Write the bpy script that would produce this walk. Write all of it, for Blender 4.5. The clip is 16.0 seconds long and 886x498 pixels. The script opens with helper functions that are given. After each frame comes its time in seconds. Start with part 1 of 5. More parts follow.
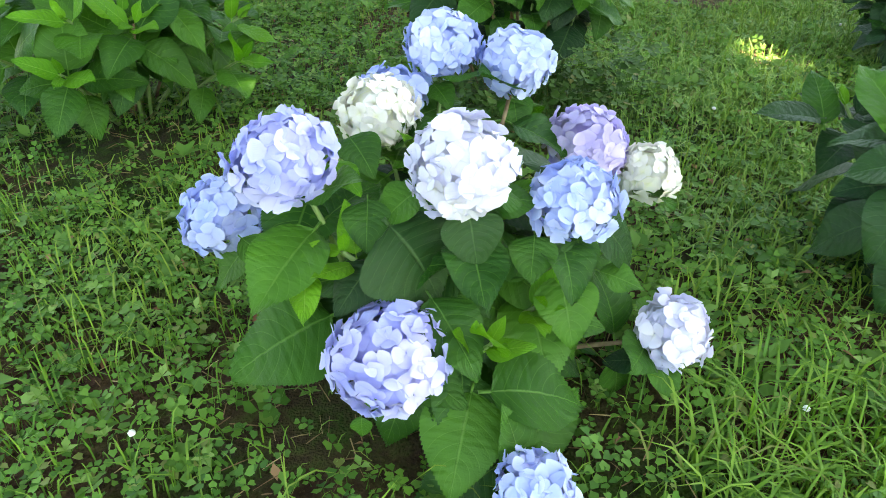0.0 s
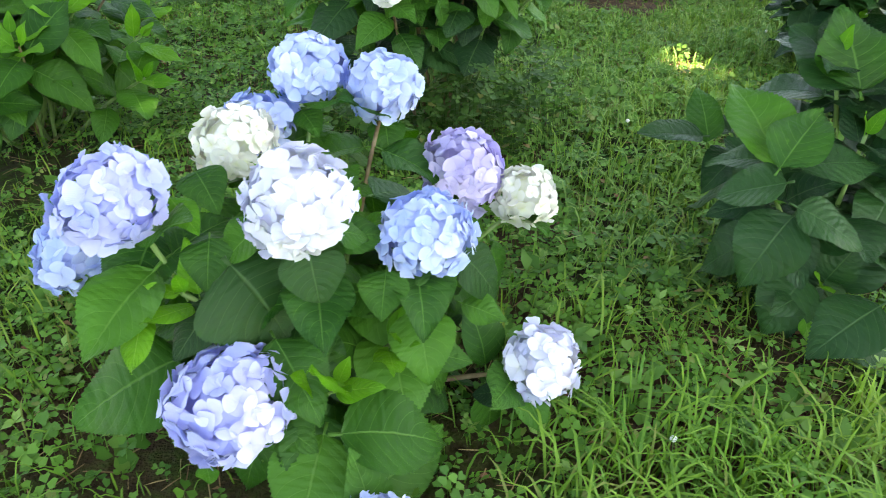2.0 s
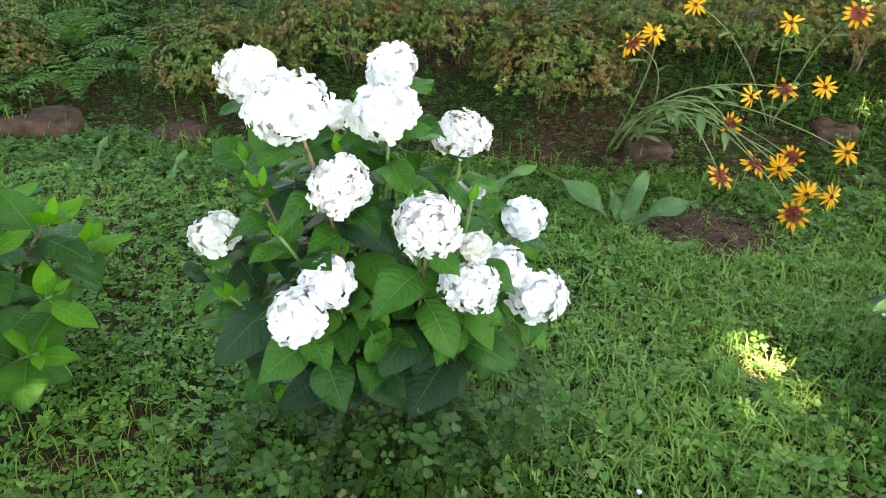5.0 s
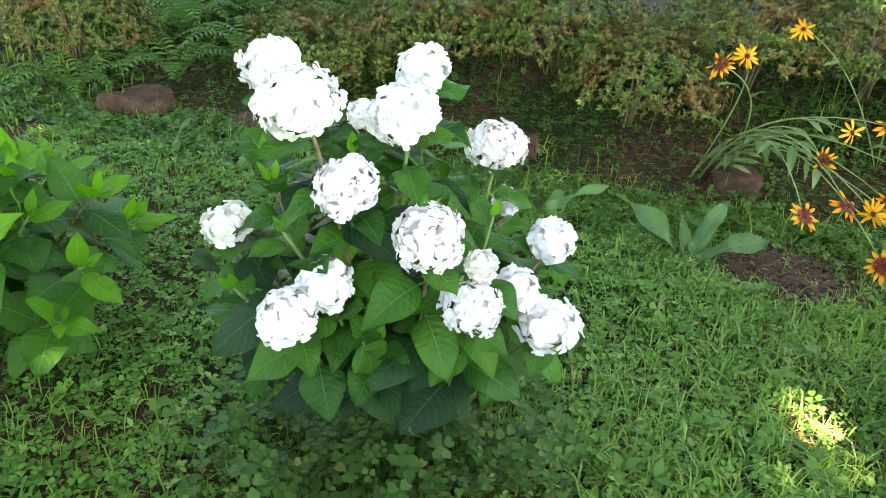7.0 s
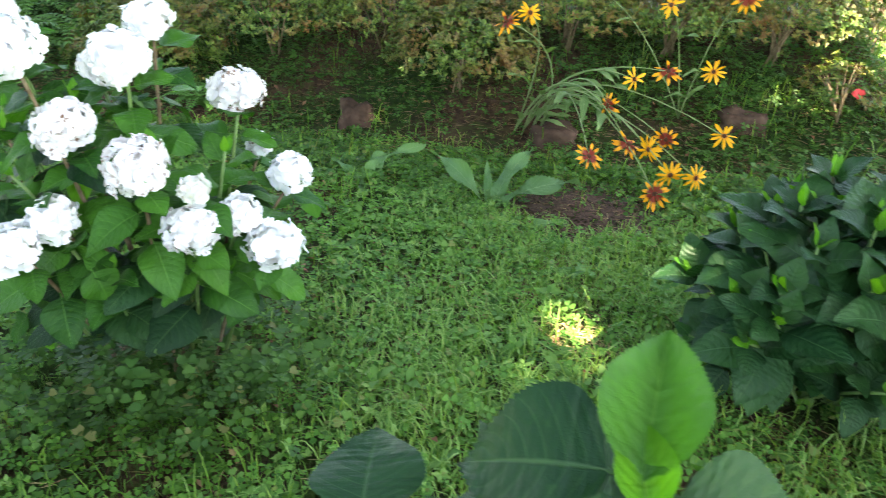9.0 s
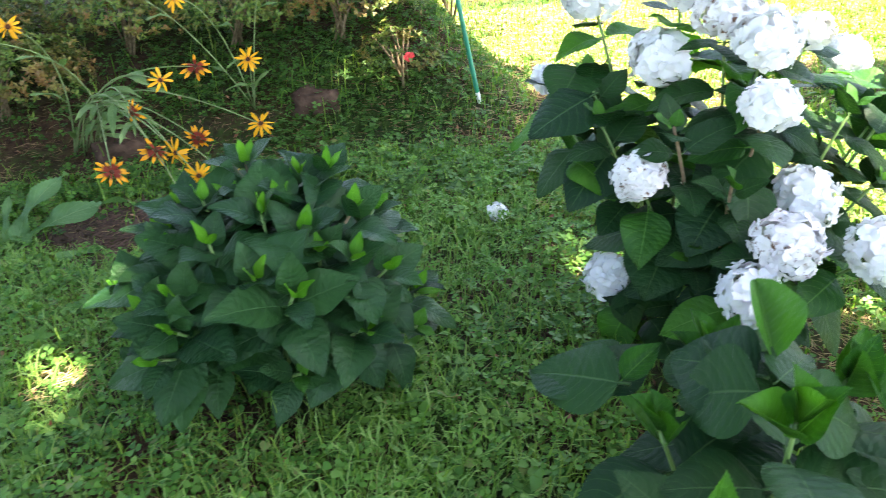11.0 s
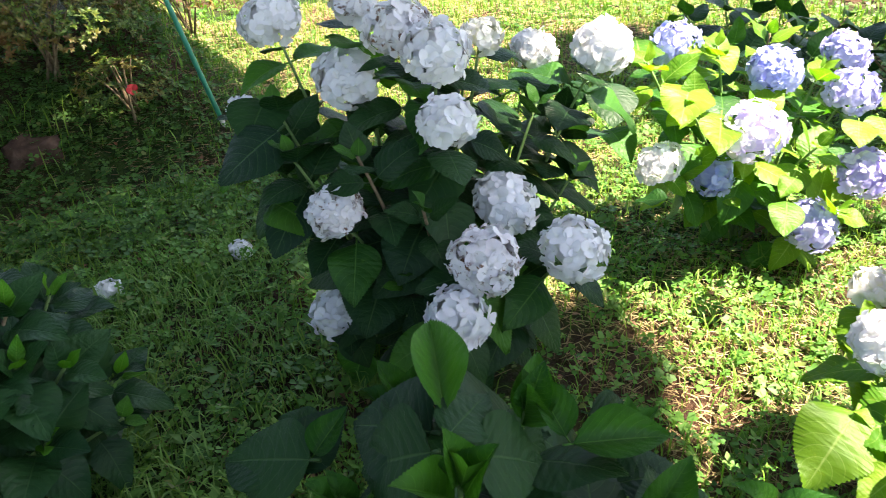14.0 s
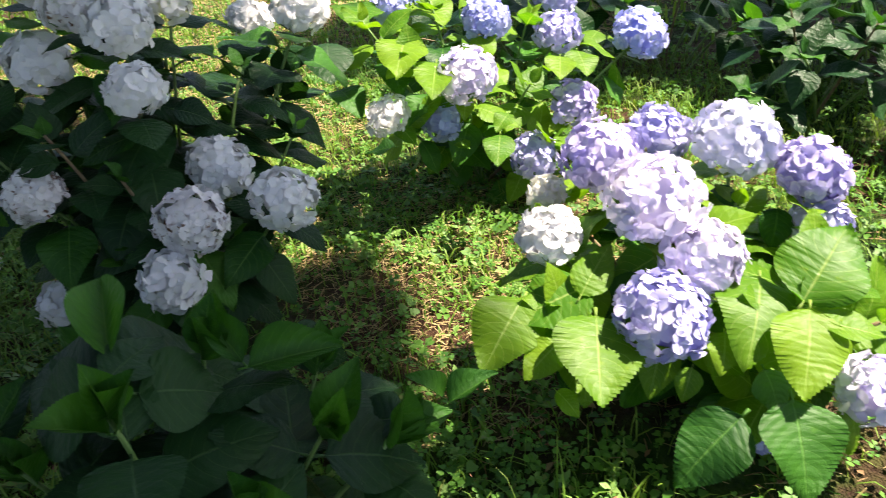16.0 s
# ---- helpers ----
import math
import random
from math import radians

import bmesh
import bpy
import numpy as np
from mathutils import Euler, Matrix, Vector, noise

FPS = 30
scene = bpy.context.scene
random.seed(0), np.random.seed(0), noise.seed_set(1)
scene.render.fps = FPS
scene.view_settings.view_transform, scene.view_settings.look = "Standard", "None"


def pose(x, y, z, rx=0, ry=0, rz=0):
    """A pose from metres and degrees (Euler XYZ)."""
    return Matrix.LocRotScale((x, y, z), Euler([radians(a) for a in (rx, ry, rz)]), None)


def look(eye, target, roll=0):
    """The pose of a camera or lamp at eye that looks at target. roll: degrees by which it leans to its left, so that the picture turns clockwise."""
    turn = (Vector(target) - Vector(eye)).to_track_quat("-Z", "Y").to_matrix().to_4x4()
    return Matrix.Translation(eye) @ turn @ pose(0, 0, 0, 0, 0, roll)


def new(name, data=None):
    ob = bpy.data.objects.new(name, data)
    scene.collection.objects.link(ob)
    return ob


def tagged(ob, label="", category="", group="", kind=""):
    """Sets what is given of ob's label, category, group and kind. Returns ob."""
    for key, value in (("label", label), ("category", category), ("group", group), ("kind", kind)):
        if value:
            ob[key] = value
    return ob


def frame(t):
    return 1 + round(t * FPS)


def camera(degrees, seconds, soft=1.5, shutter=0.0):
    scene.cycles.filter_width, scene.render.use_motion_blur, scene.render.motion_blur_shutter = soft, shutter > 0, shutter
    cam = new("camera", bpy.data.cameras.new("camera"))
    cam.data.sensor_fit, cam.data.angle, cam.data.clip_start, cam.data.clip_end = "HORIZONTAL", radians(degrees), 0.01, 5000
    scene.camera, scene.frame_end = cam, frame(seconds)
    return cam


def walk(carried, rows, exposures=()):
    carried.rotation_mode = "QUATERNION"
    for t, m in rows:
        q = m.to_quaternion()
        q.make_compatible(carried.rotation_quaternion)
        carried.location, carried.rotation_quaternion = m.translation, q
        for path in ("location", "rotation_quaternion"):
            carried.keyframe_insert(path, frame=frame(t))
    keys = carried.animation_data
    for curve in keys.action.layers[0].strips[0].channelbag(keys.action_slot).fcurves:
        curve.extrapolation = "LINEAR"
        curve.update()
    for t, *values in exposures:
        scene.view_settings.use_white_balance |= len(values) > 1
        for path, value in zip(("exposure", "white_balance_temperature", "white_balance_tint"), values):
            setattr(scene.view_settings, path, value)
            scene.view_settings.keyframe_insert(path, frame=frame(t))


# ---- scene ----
cam = camera(62.0, 16.0, soft=0.5, shutter=0.3)
METRES, EYE, TILT, LEAN, TURN = 4.0, 1.08, -35.0, 0.0, 0.0
ROWS = [
    (0.0, 0.0, 0.0, 0.0, 0.0, 0.0, -0.0),
    (0.5, 0.0078, 0.004, 0.0025, -0.78, -0.07, 0.45),
    (1.0, 0.0235, 0.0042, 0.0043, -1.44, -0.08, 0.94),
    (1.5, 0.0348, 0.0074, 0.0059, -1.86, -0.03, 1.26),
    (2.0, 0.0546, 0.0101, 0.0132, -1.75, 0.19, 1.34),
    (2.5, 0.0787, 0.023, 0.0257, -1.15, 0.69, 1.24),
    (3.0, 0.0895, 0.0581, 0.0628, -0.29, 1.26, 0.73),
    (3.5, 0.0992, 0.0915, 0.116, 0.81, 2.15, -0.1),
    (4.0, 0.1247, 0.1083, 0.1504, 2.2, 3.46, -1.36),
    (4.5, 0.1569, 0.1271, 0.1819, 4.54, 4.97, -3.71),
    (5.0, 0.1654, 0.1569, 0.2129, 7.38, 5.85, -6.59),
    (7.5, 0.231, 0.1897, 0.2281, 14.81, 5.0, -13.73),
    (8.0, 0.2586, 0.1888, 0.2265, 13.72, 5.15, -12.8),
    (8.5, 0.2991, 0.1841, 0.2173, 11.72, 5.47, -10.91),
    (9.0, 0.3453, 0.1758, 0.2036, 9.08, 5.73, -8.42),
    (9.5, 0.4, 0.1769, 0.2003, 4.92, 5.93, -4.73),
    (10.0, 0.4628, 0.1884, 0.2059, -0.29, 5.86, -0.02),
    (12.5, 0.6688, 0.225, 0.2535, -12.7, 3.42, 11.98),
    (13.0, 0.6677, 0.2278, 0.2562, -15.1, 2.84, 13.96),
    (13.5, 0.6709, 0.2256, 0.255, -17.57, 2.19, 16.0),
    (14.0, 0.6743, 0.2193, 0.2483, -19.82, 1.53, 17.81),
    (14.5, 0.6847, 0.2085, 0.2354, -22.11, 0.82, 19.62),
    (15.0, 0.6998, 0.1952, 0.2198, -24.97, -0.22, 21.84),
    (15.5, 0.7131, 0.1856, 0.2052, -28.31, -1.61, 24.14),
    (16.0, 0.7317, 0.1719, 0.1855, -31.76, -3.28, 26.35),
]
EXPOSURES = [(0, 4.1, 9500, 7), (2.5, 4.1, 9500, 7), (5, 4.18, 9000, 11), (9, 4.22, 8200, 10), (10.2, 4.25, 7600, 12), (12.3, 3.15, 7400, 16), (13.5, 2.84, 7400, 16), (14.5, 2.48, 7400, 16), (16, 1.8, 7400, 16)]
walk(cam, [(t, pose(0, 0, EYE, TILT, LEAN, TURN) @ pose(METRES * x, METRES * y, METRES * z, 90 + pitch, roll, yaw)) for t, x, y, z, yaw, pitch, roll in ROWS], EXPOSURES)


# ---- world and sun ----
SUN_DIR = Vector((0.42, -0.22, 0.88)).normalized()      # from the ground towards the sun
world = bpy.data.worlds.new("sky")
scene.world = world
world.use_nodes = True
sky = world.node_tree.nodes.new("ShaderNodeTexSky")
sky.sky_type, sky.sun_disc = "NISHITA", False
sky.sun_elevation = math.asin(SUN_DIR.z)
sky.sun_rotation = math.atan2(SUN_DIR.x, SUN_DIR.y)
world.node_tree.nodes["Background"].inputs["Strength"].default_value = 0.07
world.node_tree.links.new(sky.outputs[0], world.node_tree.nodes["Background"].inputs["Color"])
sun = new("sun", bpy.data.lights.new("sun", "SUN"))
sun.data.energy, sun.data.angle, sun.data.color = 5.0, radians(0.53), (1.0, 0.95, 0.86)
sun.matrix_world = look(SUN_DIR * 30, (0, 0, 0))


# ---- materials ----
class Nodes:
    """A short way to write node trees."""

    def __init__(self, name):
        self.mat = bpy.data.materials.new(name)
        self.mat.use_nodes = True
        self.tree = self.mat.node_tree
        self.bsdf = self.tree.nodes["Principled BSDF"]
        self.out = self.tree.nodes["Material Output"]

    def add(self, kind):
        return self.tree.nodes.new(kind)

    def link(self, a, b):
        self.tree.links.new(a, b)

    def math(self, op, a, b=None, c=None, clamp=False):
        node = self.add("ShaderNodeMath")
        node.operation, node.use_clamp = op, clamp
        for i, v in enumerate((a, b, c)):
            if v is None:
                continue
            if isinstance(v, (int, float)):
                node.inputs[i].default_value = v
            else:
                self.link(v, node.inputs[i])
        return node.outputs[0]

    def mix(self, fac, a, b, blend="MIX"):
        node = self.add("ShaderNodeMix")
        node.data_type, node.blend_type = "RGBA", blend
        for i, v in ((0, fac), (6, a), (7, b)):
            if isinstance(v, tuple):
                node.inputs[i].default_value = (*v, 1)
            elif isinstance(v, (int, float)):
                node.inputs[i].default_value = v
            else:
                self.link(v, node.inputs[i])
        return node.outputs[2]

    def noise(self, scale, detail=3.0, coords="Object", rough=0.55):
        tc = self.add("ShaderNodeTexCoord")
        node = self.add("ShaderNodeTexNoise")
        node.inputs["Scale"].default_value, node.inputs["Detail"].default_value = scale, detail
        node.inputs["Roughness"].default_value = rough
        self.link(tc.outputs[coords], node.inputs["Vector"])
        return node.outputs[0]

    def world_noise(self, scale, detail=3.0):
        geo = self.add("ShaderNodeNewGeometry")
        node = self.add("ShaderNodeTexNoise")
        node.inputs["Scale"].default_value, node.inputs["Detail"].default_value = scale, detail
        self.link(geo.outputs["Position"], node.inputs["Vector"])
        return node.outputs[0]

    def ramp(self, fac, lo, hi):
        node = self.add("ShaderNodeMapRange")
        node.inputs[1].default_value, node.inputs[2].default_value = lo, hi
        self.link(fac, node.inputs[0])
        return node.outputs[0]

    def bump(self, height, strength=0.3, distance=0.002):
        node = self.add("ShaderNodeBump")
        node.inputs["Strength"].default_value, node.inputs["Distance"].default_value = strength, distance
        self.link(height, node.inputs["Height"])
        self.link(node.outputs[0], self.bsdf.inputs["Normal"])
        return node.outputs[0]

    def finish(self, color, rough=0.5, translucent=0.0, spec=0.5, tint=None, normal=None):
        self.link(color, self.bsdf.inputs["Base Color"])
        if isinstance(rough, (int, float)):
            self.bsdf.inputs["Roughness"].default_value = rough
        else:
            self.link(rough, self.bsdf.inputs["Roughness"])
        self.bsdf.inputs["Specular IOR Level"].default_value = spec
        if translucent:
            tr = self.add("ShaderNodeBsdfTranslucent")
            self.link(self.mix(1.0, color, tint or (1, 1, 1), "MULTIPLY"), tr.inputs["Color"])
            if normal is not None:
                self.link(normal, tr.inputs["Normal"])
            ms = self.add("ShaderNodeMixShader")
            ms.inputs[0].default_value = translucent
            self.link(self.bsdf.outputs[0], ms.inputs[1])
            self.link(tr.outputs[0], ms.inputs[2])
            self.link(ms.outputs[0], self.out.inputs["Surface"])
        return self.mat


def leaf_material(name, dark, light, vein, rough=0.42, translucent=0.3, pairs=8.0, tint=(1.5, 1.6, 0.5), relief=0.42, sheen=0.24):
    """A broad veined leaf; the UV map runs across (u) and along (v) the blade."""
    n = Nodes(name)
    uv = n.add("ShaderNodeUVMap").outputs[0]
    sep = n.add("ShaderNodeSeparateXYZ")
    n.link(uv, sep.inputs[0])
    across = n.math("ABSOLUTE", n.math("MULTIPLY", n.math("SUBTRACT", sep.outputs[0], 0.5), 2.0))
    arc = n.math("POWER", across, 1.4)
    saw = n.math("FRACT", n.math("MULTIPLY", n.math("SUBTRACT", sep.outputs[1], n.math("MULTIPLY", arc, 0.26)), pairs))
    dist = n.math("ABSOLUTE", n.math("SUBTRACT", saw, 0.5))
    side = n.math("MULTIPLY", n.ramp(dist, 0.455, 0.49), n.ramp(across, 1.0, 0.75))
    mid = n.ramp(across, 0.045, 0.012)
    veins = n.math("MAXIMUM", n.math("MULTIPLY", side, 0.62), mid)
    info = n.add("ShaderNodeObjectInfo")
    soft = n.noise(2.2, 3.0)
    fac = n.math("ADD", n.math("MULTIPLY", info.outputs["Random"], 0.75), n.math("MULTIPLY", n.math("SUBTRACT", soft, 0.5), 0.9), clamp=True)
    base = n.mix(fac, dark, light)
    blotch = n.ramp(n.noise(9.0, 4.0), 0.62, 0.78)
    base = n.mix(n.math("MULTIPLY", blotch, 0.35), base, (light[0] * 1.5, light[1] * 1.2, light[2]))
    color = n.mix(n.math("MULTIPLY", veins, 0.5), base, vein)
    pillow = n.math("SUBTRACT", n.math("MULTIPLY", n.ramp(dist, 0.5, 0.0), 0.8), n.math("MULTIPLY", mid, 0.9))
    fine = n.noise(40.0, 2.0)
    cells = n.add("ShaderNodeTexVoronoi")
    cells.feature = "DISTANCE_TO_EDGE"
    cells.inputs["Scale"].default_value = 48.0
    n.link(n.add("ShaderNodeTexCoord").outputs["Object"], cells.inputs["Vector"])
    net = n.ramp(cells.outputs[0], 0.0, 0.12)
    nrm = n.bump(n.math("ADD", n.math("MULTIPLY", pillow, 0.6), n.math("ADD", n.math("MULTIPLY", fine, 0.18), n.math("MULTIPLY", net, 0.12))), relief, 0.004)
    gloss = n.math("ADD", n.math("MULTIPLY", n.noise(14.0, 2.0), 0.22), rough - 0.1)
    return n.finish(color, gloss, translucent, sheen, tint, nrm)


def petal_material(name, one, two, heart, spot=0.0, edge=None):
    """Flower sepals; each floret lies somewhere between the two colours."""
    n = Nodes(name)
    uv = n.add("ShaderNodeUVMap").outputs[0]
    sep = n.add("ShaderNodeSeparateXYZ")
    n.link(uv, sep.inputs[0])
    info = n.add("ShaderNodeObjectInfo")
    large = n.world_noise(9.0, 1.0)
    fac = n.math("ADD", n.math("MULTIPLY", info.outputs["Random"], 0.55), n.math("MULTIPLY", n.math("SUBTRACT", large, 0.42), 1.7), clamp=True)
    color = n.mix(fac, one, two)
    # heart and edge tones: own colour, with some shade and light painted in
    color = n.mix(n.math("MULTIPLY", n.ramp(sep.outputs[1], 0.35, 0.0), 0.6), color, heart)
    if edge:
        color = n.mix(n.math("MULTIPLY", n.ramp(sep.outputs[1], 0.7, 1.0), 0.5), color, edge)
    if spot:
        brown = n.math("MULTIPLY", n.ramp(n.world_noise(60.0, 3.0), 0.56, 0.64), n.ramp(n.world_noise(16.0, 1.0), 0.44, 0.58))
        color = n.mix(n.math("MULTIPLY", brown, spot), color, (0.20, 0.11, 0.07))
    ribs = n.add("ShaderNodeTexWave")
    ribs.wave_type = "BANDS"
    ribs.inputs["Scale"].default_value, ribs.inputs["Distortion"].default_value = 4.0, 2.0
    n.link(uv, ribs.inputs["Vector"])
    nrm = n.bump(ribs.outputs[1], 0.15, 0.001)
    return n.finish(color, 0.6, 0.2, 0.22, (1, 1, 1), nrm)


def blade_material(name, one, two, three, rough=0.55, translucent=0.27, tint=(1.4, 1.5, 0.6), patch=1.2):
    """Small foliage: every blade or leaf takes its own colour, drifting in patches."""
    n = Nodes(name)
    geo = n.add("ShaderNodeNewGeometry")
    rand = geo.outputs["Random Per Island"]
    color = n.mix(rand, one, two)
    color = n.mix(n.math("MULTIPLY", n.ramp(n.world_noise(patch, 2.0), 0.45, 0.65), 0.6), color, three)
    color = n.mix(n.math("MULTIPLY", n.math("GREATER_THAN", n.math("FRACT", n.math("MULTIPLY", rand, 17.0)), 0.965), 0.5), color, (0.22, 0.19, 0.07))
    return n.finish(color, rough, translucent, 0.35, tint)


def plain_material(name, one, two, scale=20.0, rough=0.6, spec=0.4, relief=0.3, distance=0.003):
    n = Nodes(name)
    f = n.noise(scale, 5.0)
    color = n.mix(n.ramp(f, 0.35, 0.65), one, two)
    n.bump(n.noise(scale * 3, 4.0), relief, distance)
    return n.finish(color, rough, 0.0, spec)


LEAF = leaf_material("hydrangea_leaf", (0.013, 0.074, 0.011), (0.055, 0.195, 0.017), (0.12, 0.28, 0.06), relief=0.45)
# Dark leaf, darkened further: the low bush's deep shade is put into it.
LEAF_DARK_SHADED = leaf_material("dark_shaded_hydrangea_leaf", (0.007, 0.034, 0.012), (0.020, 0.074, 0.016), (0.07, 0.15, 0.05), rough=0.40, translucent=0.18, relief=0.5, sheen=0.2)
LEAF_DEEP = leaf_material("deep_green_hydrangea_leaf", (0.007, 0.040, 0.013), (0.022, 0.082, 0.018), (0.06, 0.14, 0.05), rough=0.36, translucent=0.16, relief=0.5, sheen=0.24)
LEAF_YOUNG = leaf_material("young_hydrangea_leaf", (0.055, 0.22, 0.015), (0.115, 0.32, 0.02), (0.22, 0.42, 0.09), translucent=0.38)
# Paler, yellower copy of the leaf: sunshine through it is put into the colour.
LEAF_SUNLIT = leaf_material("sunlit_hydrangea_leaf", (0.055, 0.175, 0.012), (0.19, 0.33, 0.020), (0.38, 0.50, 0.15), translucent=0.42, relief=0.25)
STEM = plain_material("green_stem", (0.10, 0.20, 0.05), (0.16, 0.26, 0.08), 30, 0.55)
WOODY = plain_material("woody_stem", (0.13, 0.09, 0.05), (0.24, 0.18, 0.11), 40, 0.85, 0.2)
PETALS = {
    "b": petal_material("blue_petal", (0.33, 0.45, 0.84), (0.56, 0.63, 0.87), (0.38, 0.47, 0.82), edge=(0.62, 0.69, 0.90)),
    "l": petal_material("lilac_blue_petal", (0.36, 0.43, 0.84), (0.58, 0.58, 0.86), (0.38, 0.42, 0.82), edge=(0.62, 0.64, 0.89)),
    "p": petal_material("purple_petal", (0.43, 0.39, 0.74), (0.68, 0.62, 0.83), (0.46, 0.42, 0.75), edge=(0.74, 0.70, 0.85)),
    "w": petal_material("white_petal", (0.86, 0.86, 0.87), (0.90, 0.89, 0.89), (0.82, 0.84, 0.74)),
    "v": petal_material("pale_lilac_petal", (0.66, 0.62, 0.87), (0.86, 0.82, 0.89), (0.62, 0.58, 0.85), edge=(0.88, 0.85, 0.90)),
    "i": petal_material("periwinkle_petal", (0.40, 0.40, 0.74), (0.64, 0.62, 0.84), (0.46, 0.45, 0.76), edge=(0.70, 0.69, 0.86)),
    "f": petal_material("bluish_white_petal", (0.60, 0.62, 0.84), (0.78, 0.78, 0.84), (0.74, 0.76, 0.70), edge=(0.66, 0.68, 0.86)),
    "s": petal_material("browning_white_petal", (0.80, 0.79, 0.80), (0.85, 0.82, 0.82), (0.80, 0.78, 0.70), spot=1.0),
    "c": petal_material("cream_petal", (0.74, 0.75, 0.66), (0.82, 0.81, 0.80), (0.70, 0.74, 0.42), edge=(0.80, 0.79, 0.84)),
}
GRASS = blade_material("grass_blade", (0.055, 0.17, 0.018), (0.17, 0.33, 0.040), (0.24, 0.34, 0.055), patch=1.7)
PALE_GRASS = blade_material("pale_grass_blade", (0.12, 0.25, 0.05), (0.22, 0.37, 0.10), (0.18, 0.32, 0.07))
CLOVER = blade_material("clover_leaf", (0.028, 0.115, 0.016), (0.12, 0.29, 0.045), (0.10, 0.25, 0.03), patch=2.3)
WEED = blade_material("weed_leaf", (0.04, 0.14, 0.018), (0.12, 0.25, 0.05), (0.08, 0.20, 0.03))
# Dry straw; the glare of the sunlit ground is partly put into its colour.
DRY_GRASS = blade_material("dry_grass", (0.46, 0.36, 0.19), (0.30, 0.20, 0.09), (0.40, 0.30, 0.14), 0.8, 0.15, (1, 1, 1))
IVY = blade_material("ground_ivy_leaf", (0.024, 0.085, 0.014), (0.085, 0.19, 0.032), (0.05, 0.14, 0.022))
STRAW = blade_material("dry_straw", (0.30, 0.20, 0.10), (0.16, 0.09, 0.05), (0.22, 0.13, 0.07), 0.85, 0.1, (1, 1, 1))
DEAD_LEAF = blade_material("dead_leaf", (0.21, 0.085, 0.045), (0.34, 0.21, 0.11), (0.15, 0.075, 0.05), 0.85, 0.1, (1, 1, 1))
BARK_MULCH = blade_material("bark_mulch", (0.13, 0.075, 0.05), (0.045, 0.026, 0.018), (0.08, 0.048, 0.034), 0.9, 0.0, (1, 1, 1))
AZALEA = blade_material("azalea_leaf", (0.025, 0.075, 0.012), (0.17, 0.25, 0.04), (0.27, 0.085, 0.035), 0.45, 0.2, (1.2, 1.3, 0.6), patch=5.0)
TREE_LEAF = blade_material("tree_leaf", (0.04, 0.10, 0.02), (0.07, 0.14, 0.03), (0.05, 0.12, 0.03), 0.5, 0.25)
# Dark weed leaves, darkened more for the deep shade under the white bush.
SHADED_DARK_WEED = blade_material("shaded_dark_weed_leaf", (0.020, 0.075, 0.012), (0.055, 0.135, 0.022), (0.035, 0.10, 0.016))
FERN = blade_material("fern_leaf", (0.06, 0.17, 0.03), (0.10, 0.24, 0.05), (0.09, 0.20, 0.04))
DOCK = leaf_material("dock_leaf", (0.085, 0.19, 0.075), (0.14, 0.27, 0.10), (0.24, 0.36, 0.17), 0.5, 0.3, 10.0)
FELT = leaf_material("grey_green_leaf", (0.11, 0.20, 0.07), (0.19, 0.28, 0.11), (0.28, 0.36, 0.18), 0.65, 0.25, 5.0)
FELT_STEM = plain_material("grey_green_stem", (0.14, 0.22, 0.07), (0.22, 0.29, 0.12), 30, 0.7)
ROCK = plain_material("brown_stone", (0.045, 0.025, 0.016), (0.115, 0.068, 0.046), 9, 0.9, 0.2, 0.8, 0.02)
BARK = plain_material("tree_bark", (0.10, 0.075, 0.055), (0.19, 0.15, 0.11), 6, 0.9, 0.2, 1.0, 0.03)
GREEN_PIPE = plain_material("green_plastic", (0.01, 0.20, 0.12), (0.015, 0.27, 0.16), 12, 0.35, 0.5, 0.05)
WHITE_CAP = plain_material("white_plastic", (0.62, 0.60, 0.55), (0.75, 0.73, 0.68), 20, 0.5)
CONE = plain_material("dark_flower_disc", (0.05, 0.016, 0.008), (0.14, 0.05, 0.02), 300, 0.8, 0.2, 0.9, 0.004)


def ray_petal_material(name, tip, base, reach):
    n = Nodes(name)
    uv = n.add("ShaderNodeUVMap").outputs[0]
    sep = n.add("ShaderNodeSeparateXYZ")
    n.link(uv, sep.inputs[0])
    wob = n.math("ADD", sep.outputs[1], n.math("MULTIPLY", n.math("SUBTRACT", n.noise(6.0, 2.0), 0.5), 0.25))
    color = n.mix(n.ramp(wob, reach + 0.1, reach - 0.1), tip, base)
    return n.finish(color, 0.5, 0.3, 0.3, (1.1, 1.0, 0.6))


YELLOW = ray_petal_material("yellow_ray_petal", (0.86, 0.42, 0.015), (0.60, 0.16, 0.01), 0.12)
TWOTONE = ray_petal_material("yellow_and_mahogany_ray_petal", (0.84, 0.36, 0.015), (0.20, 0.022, 0.008), 0.48)


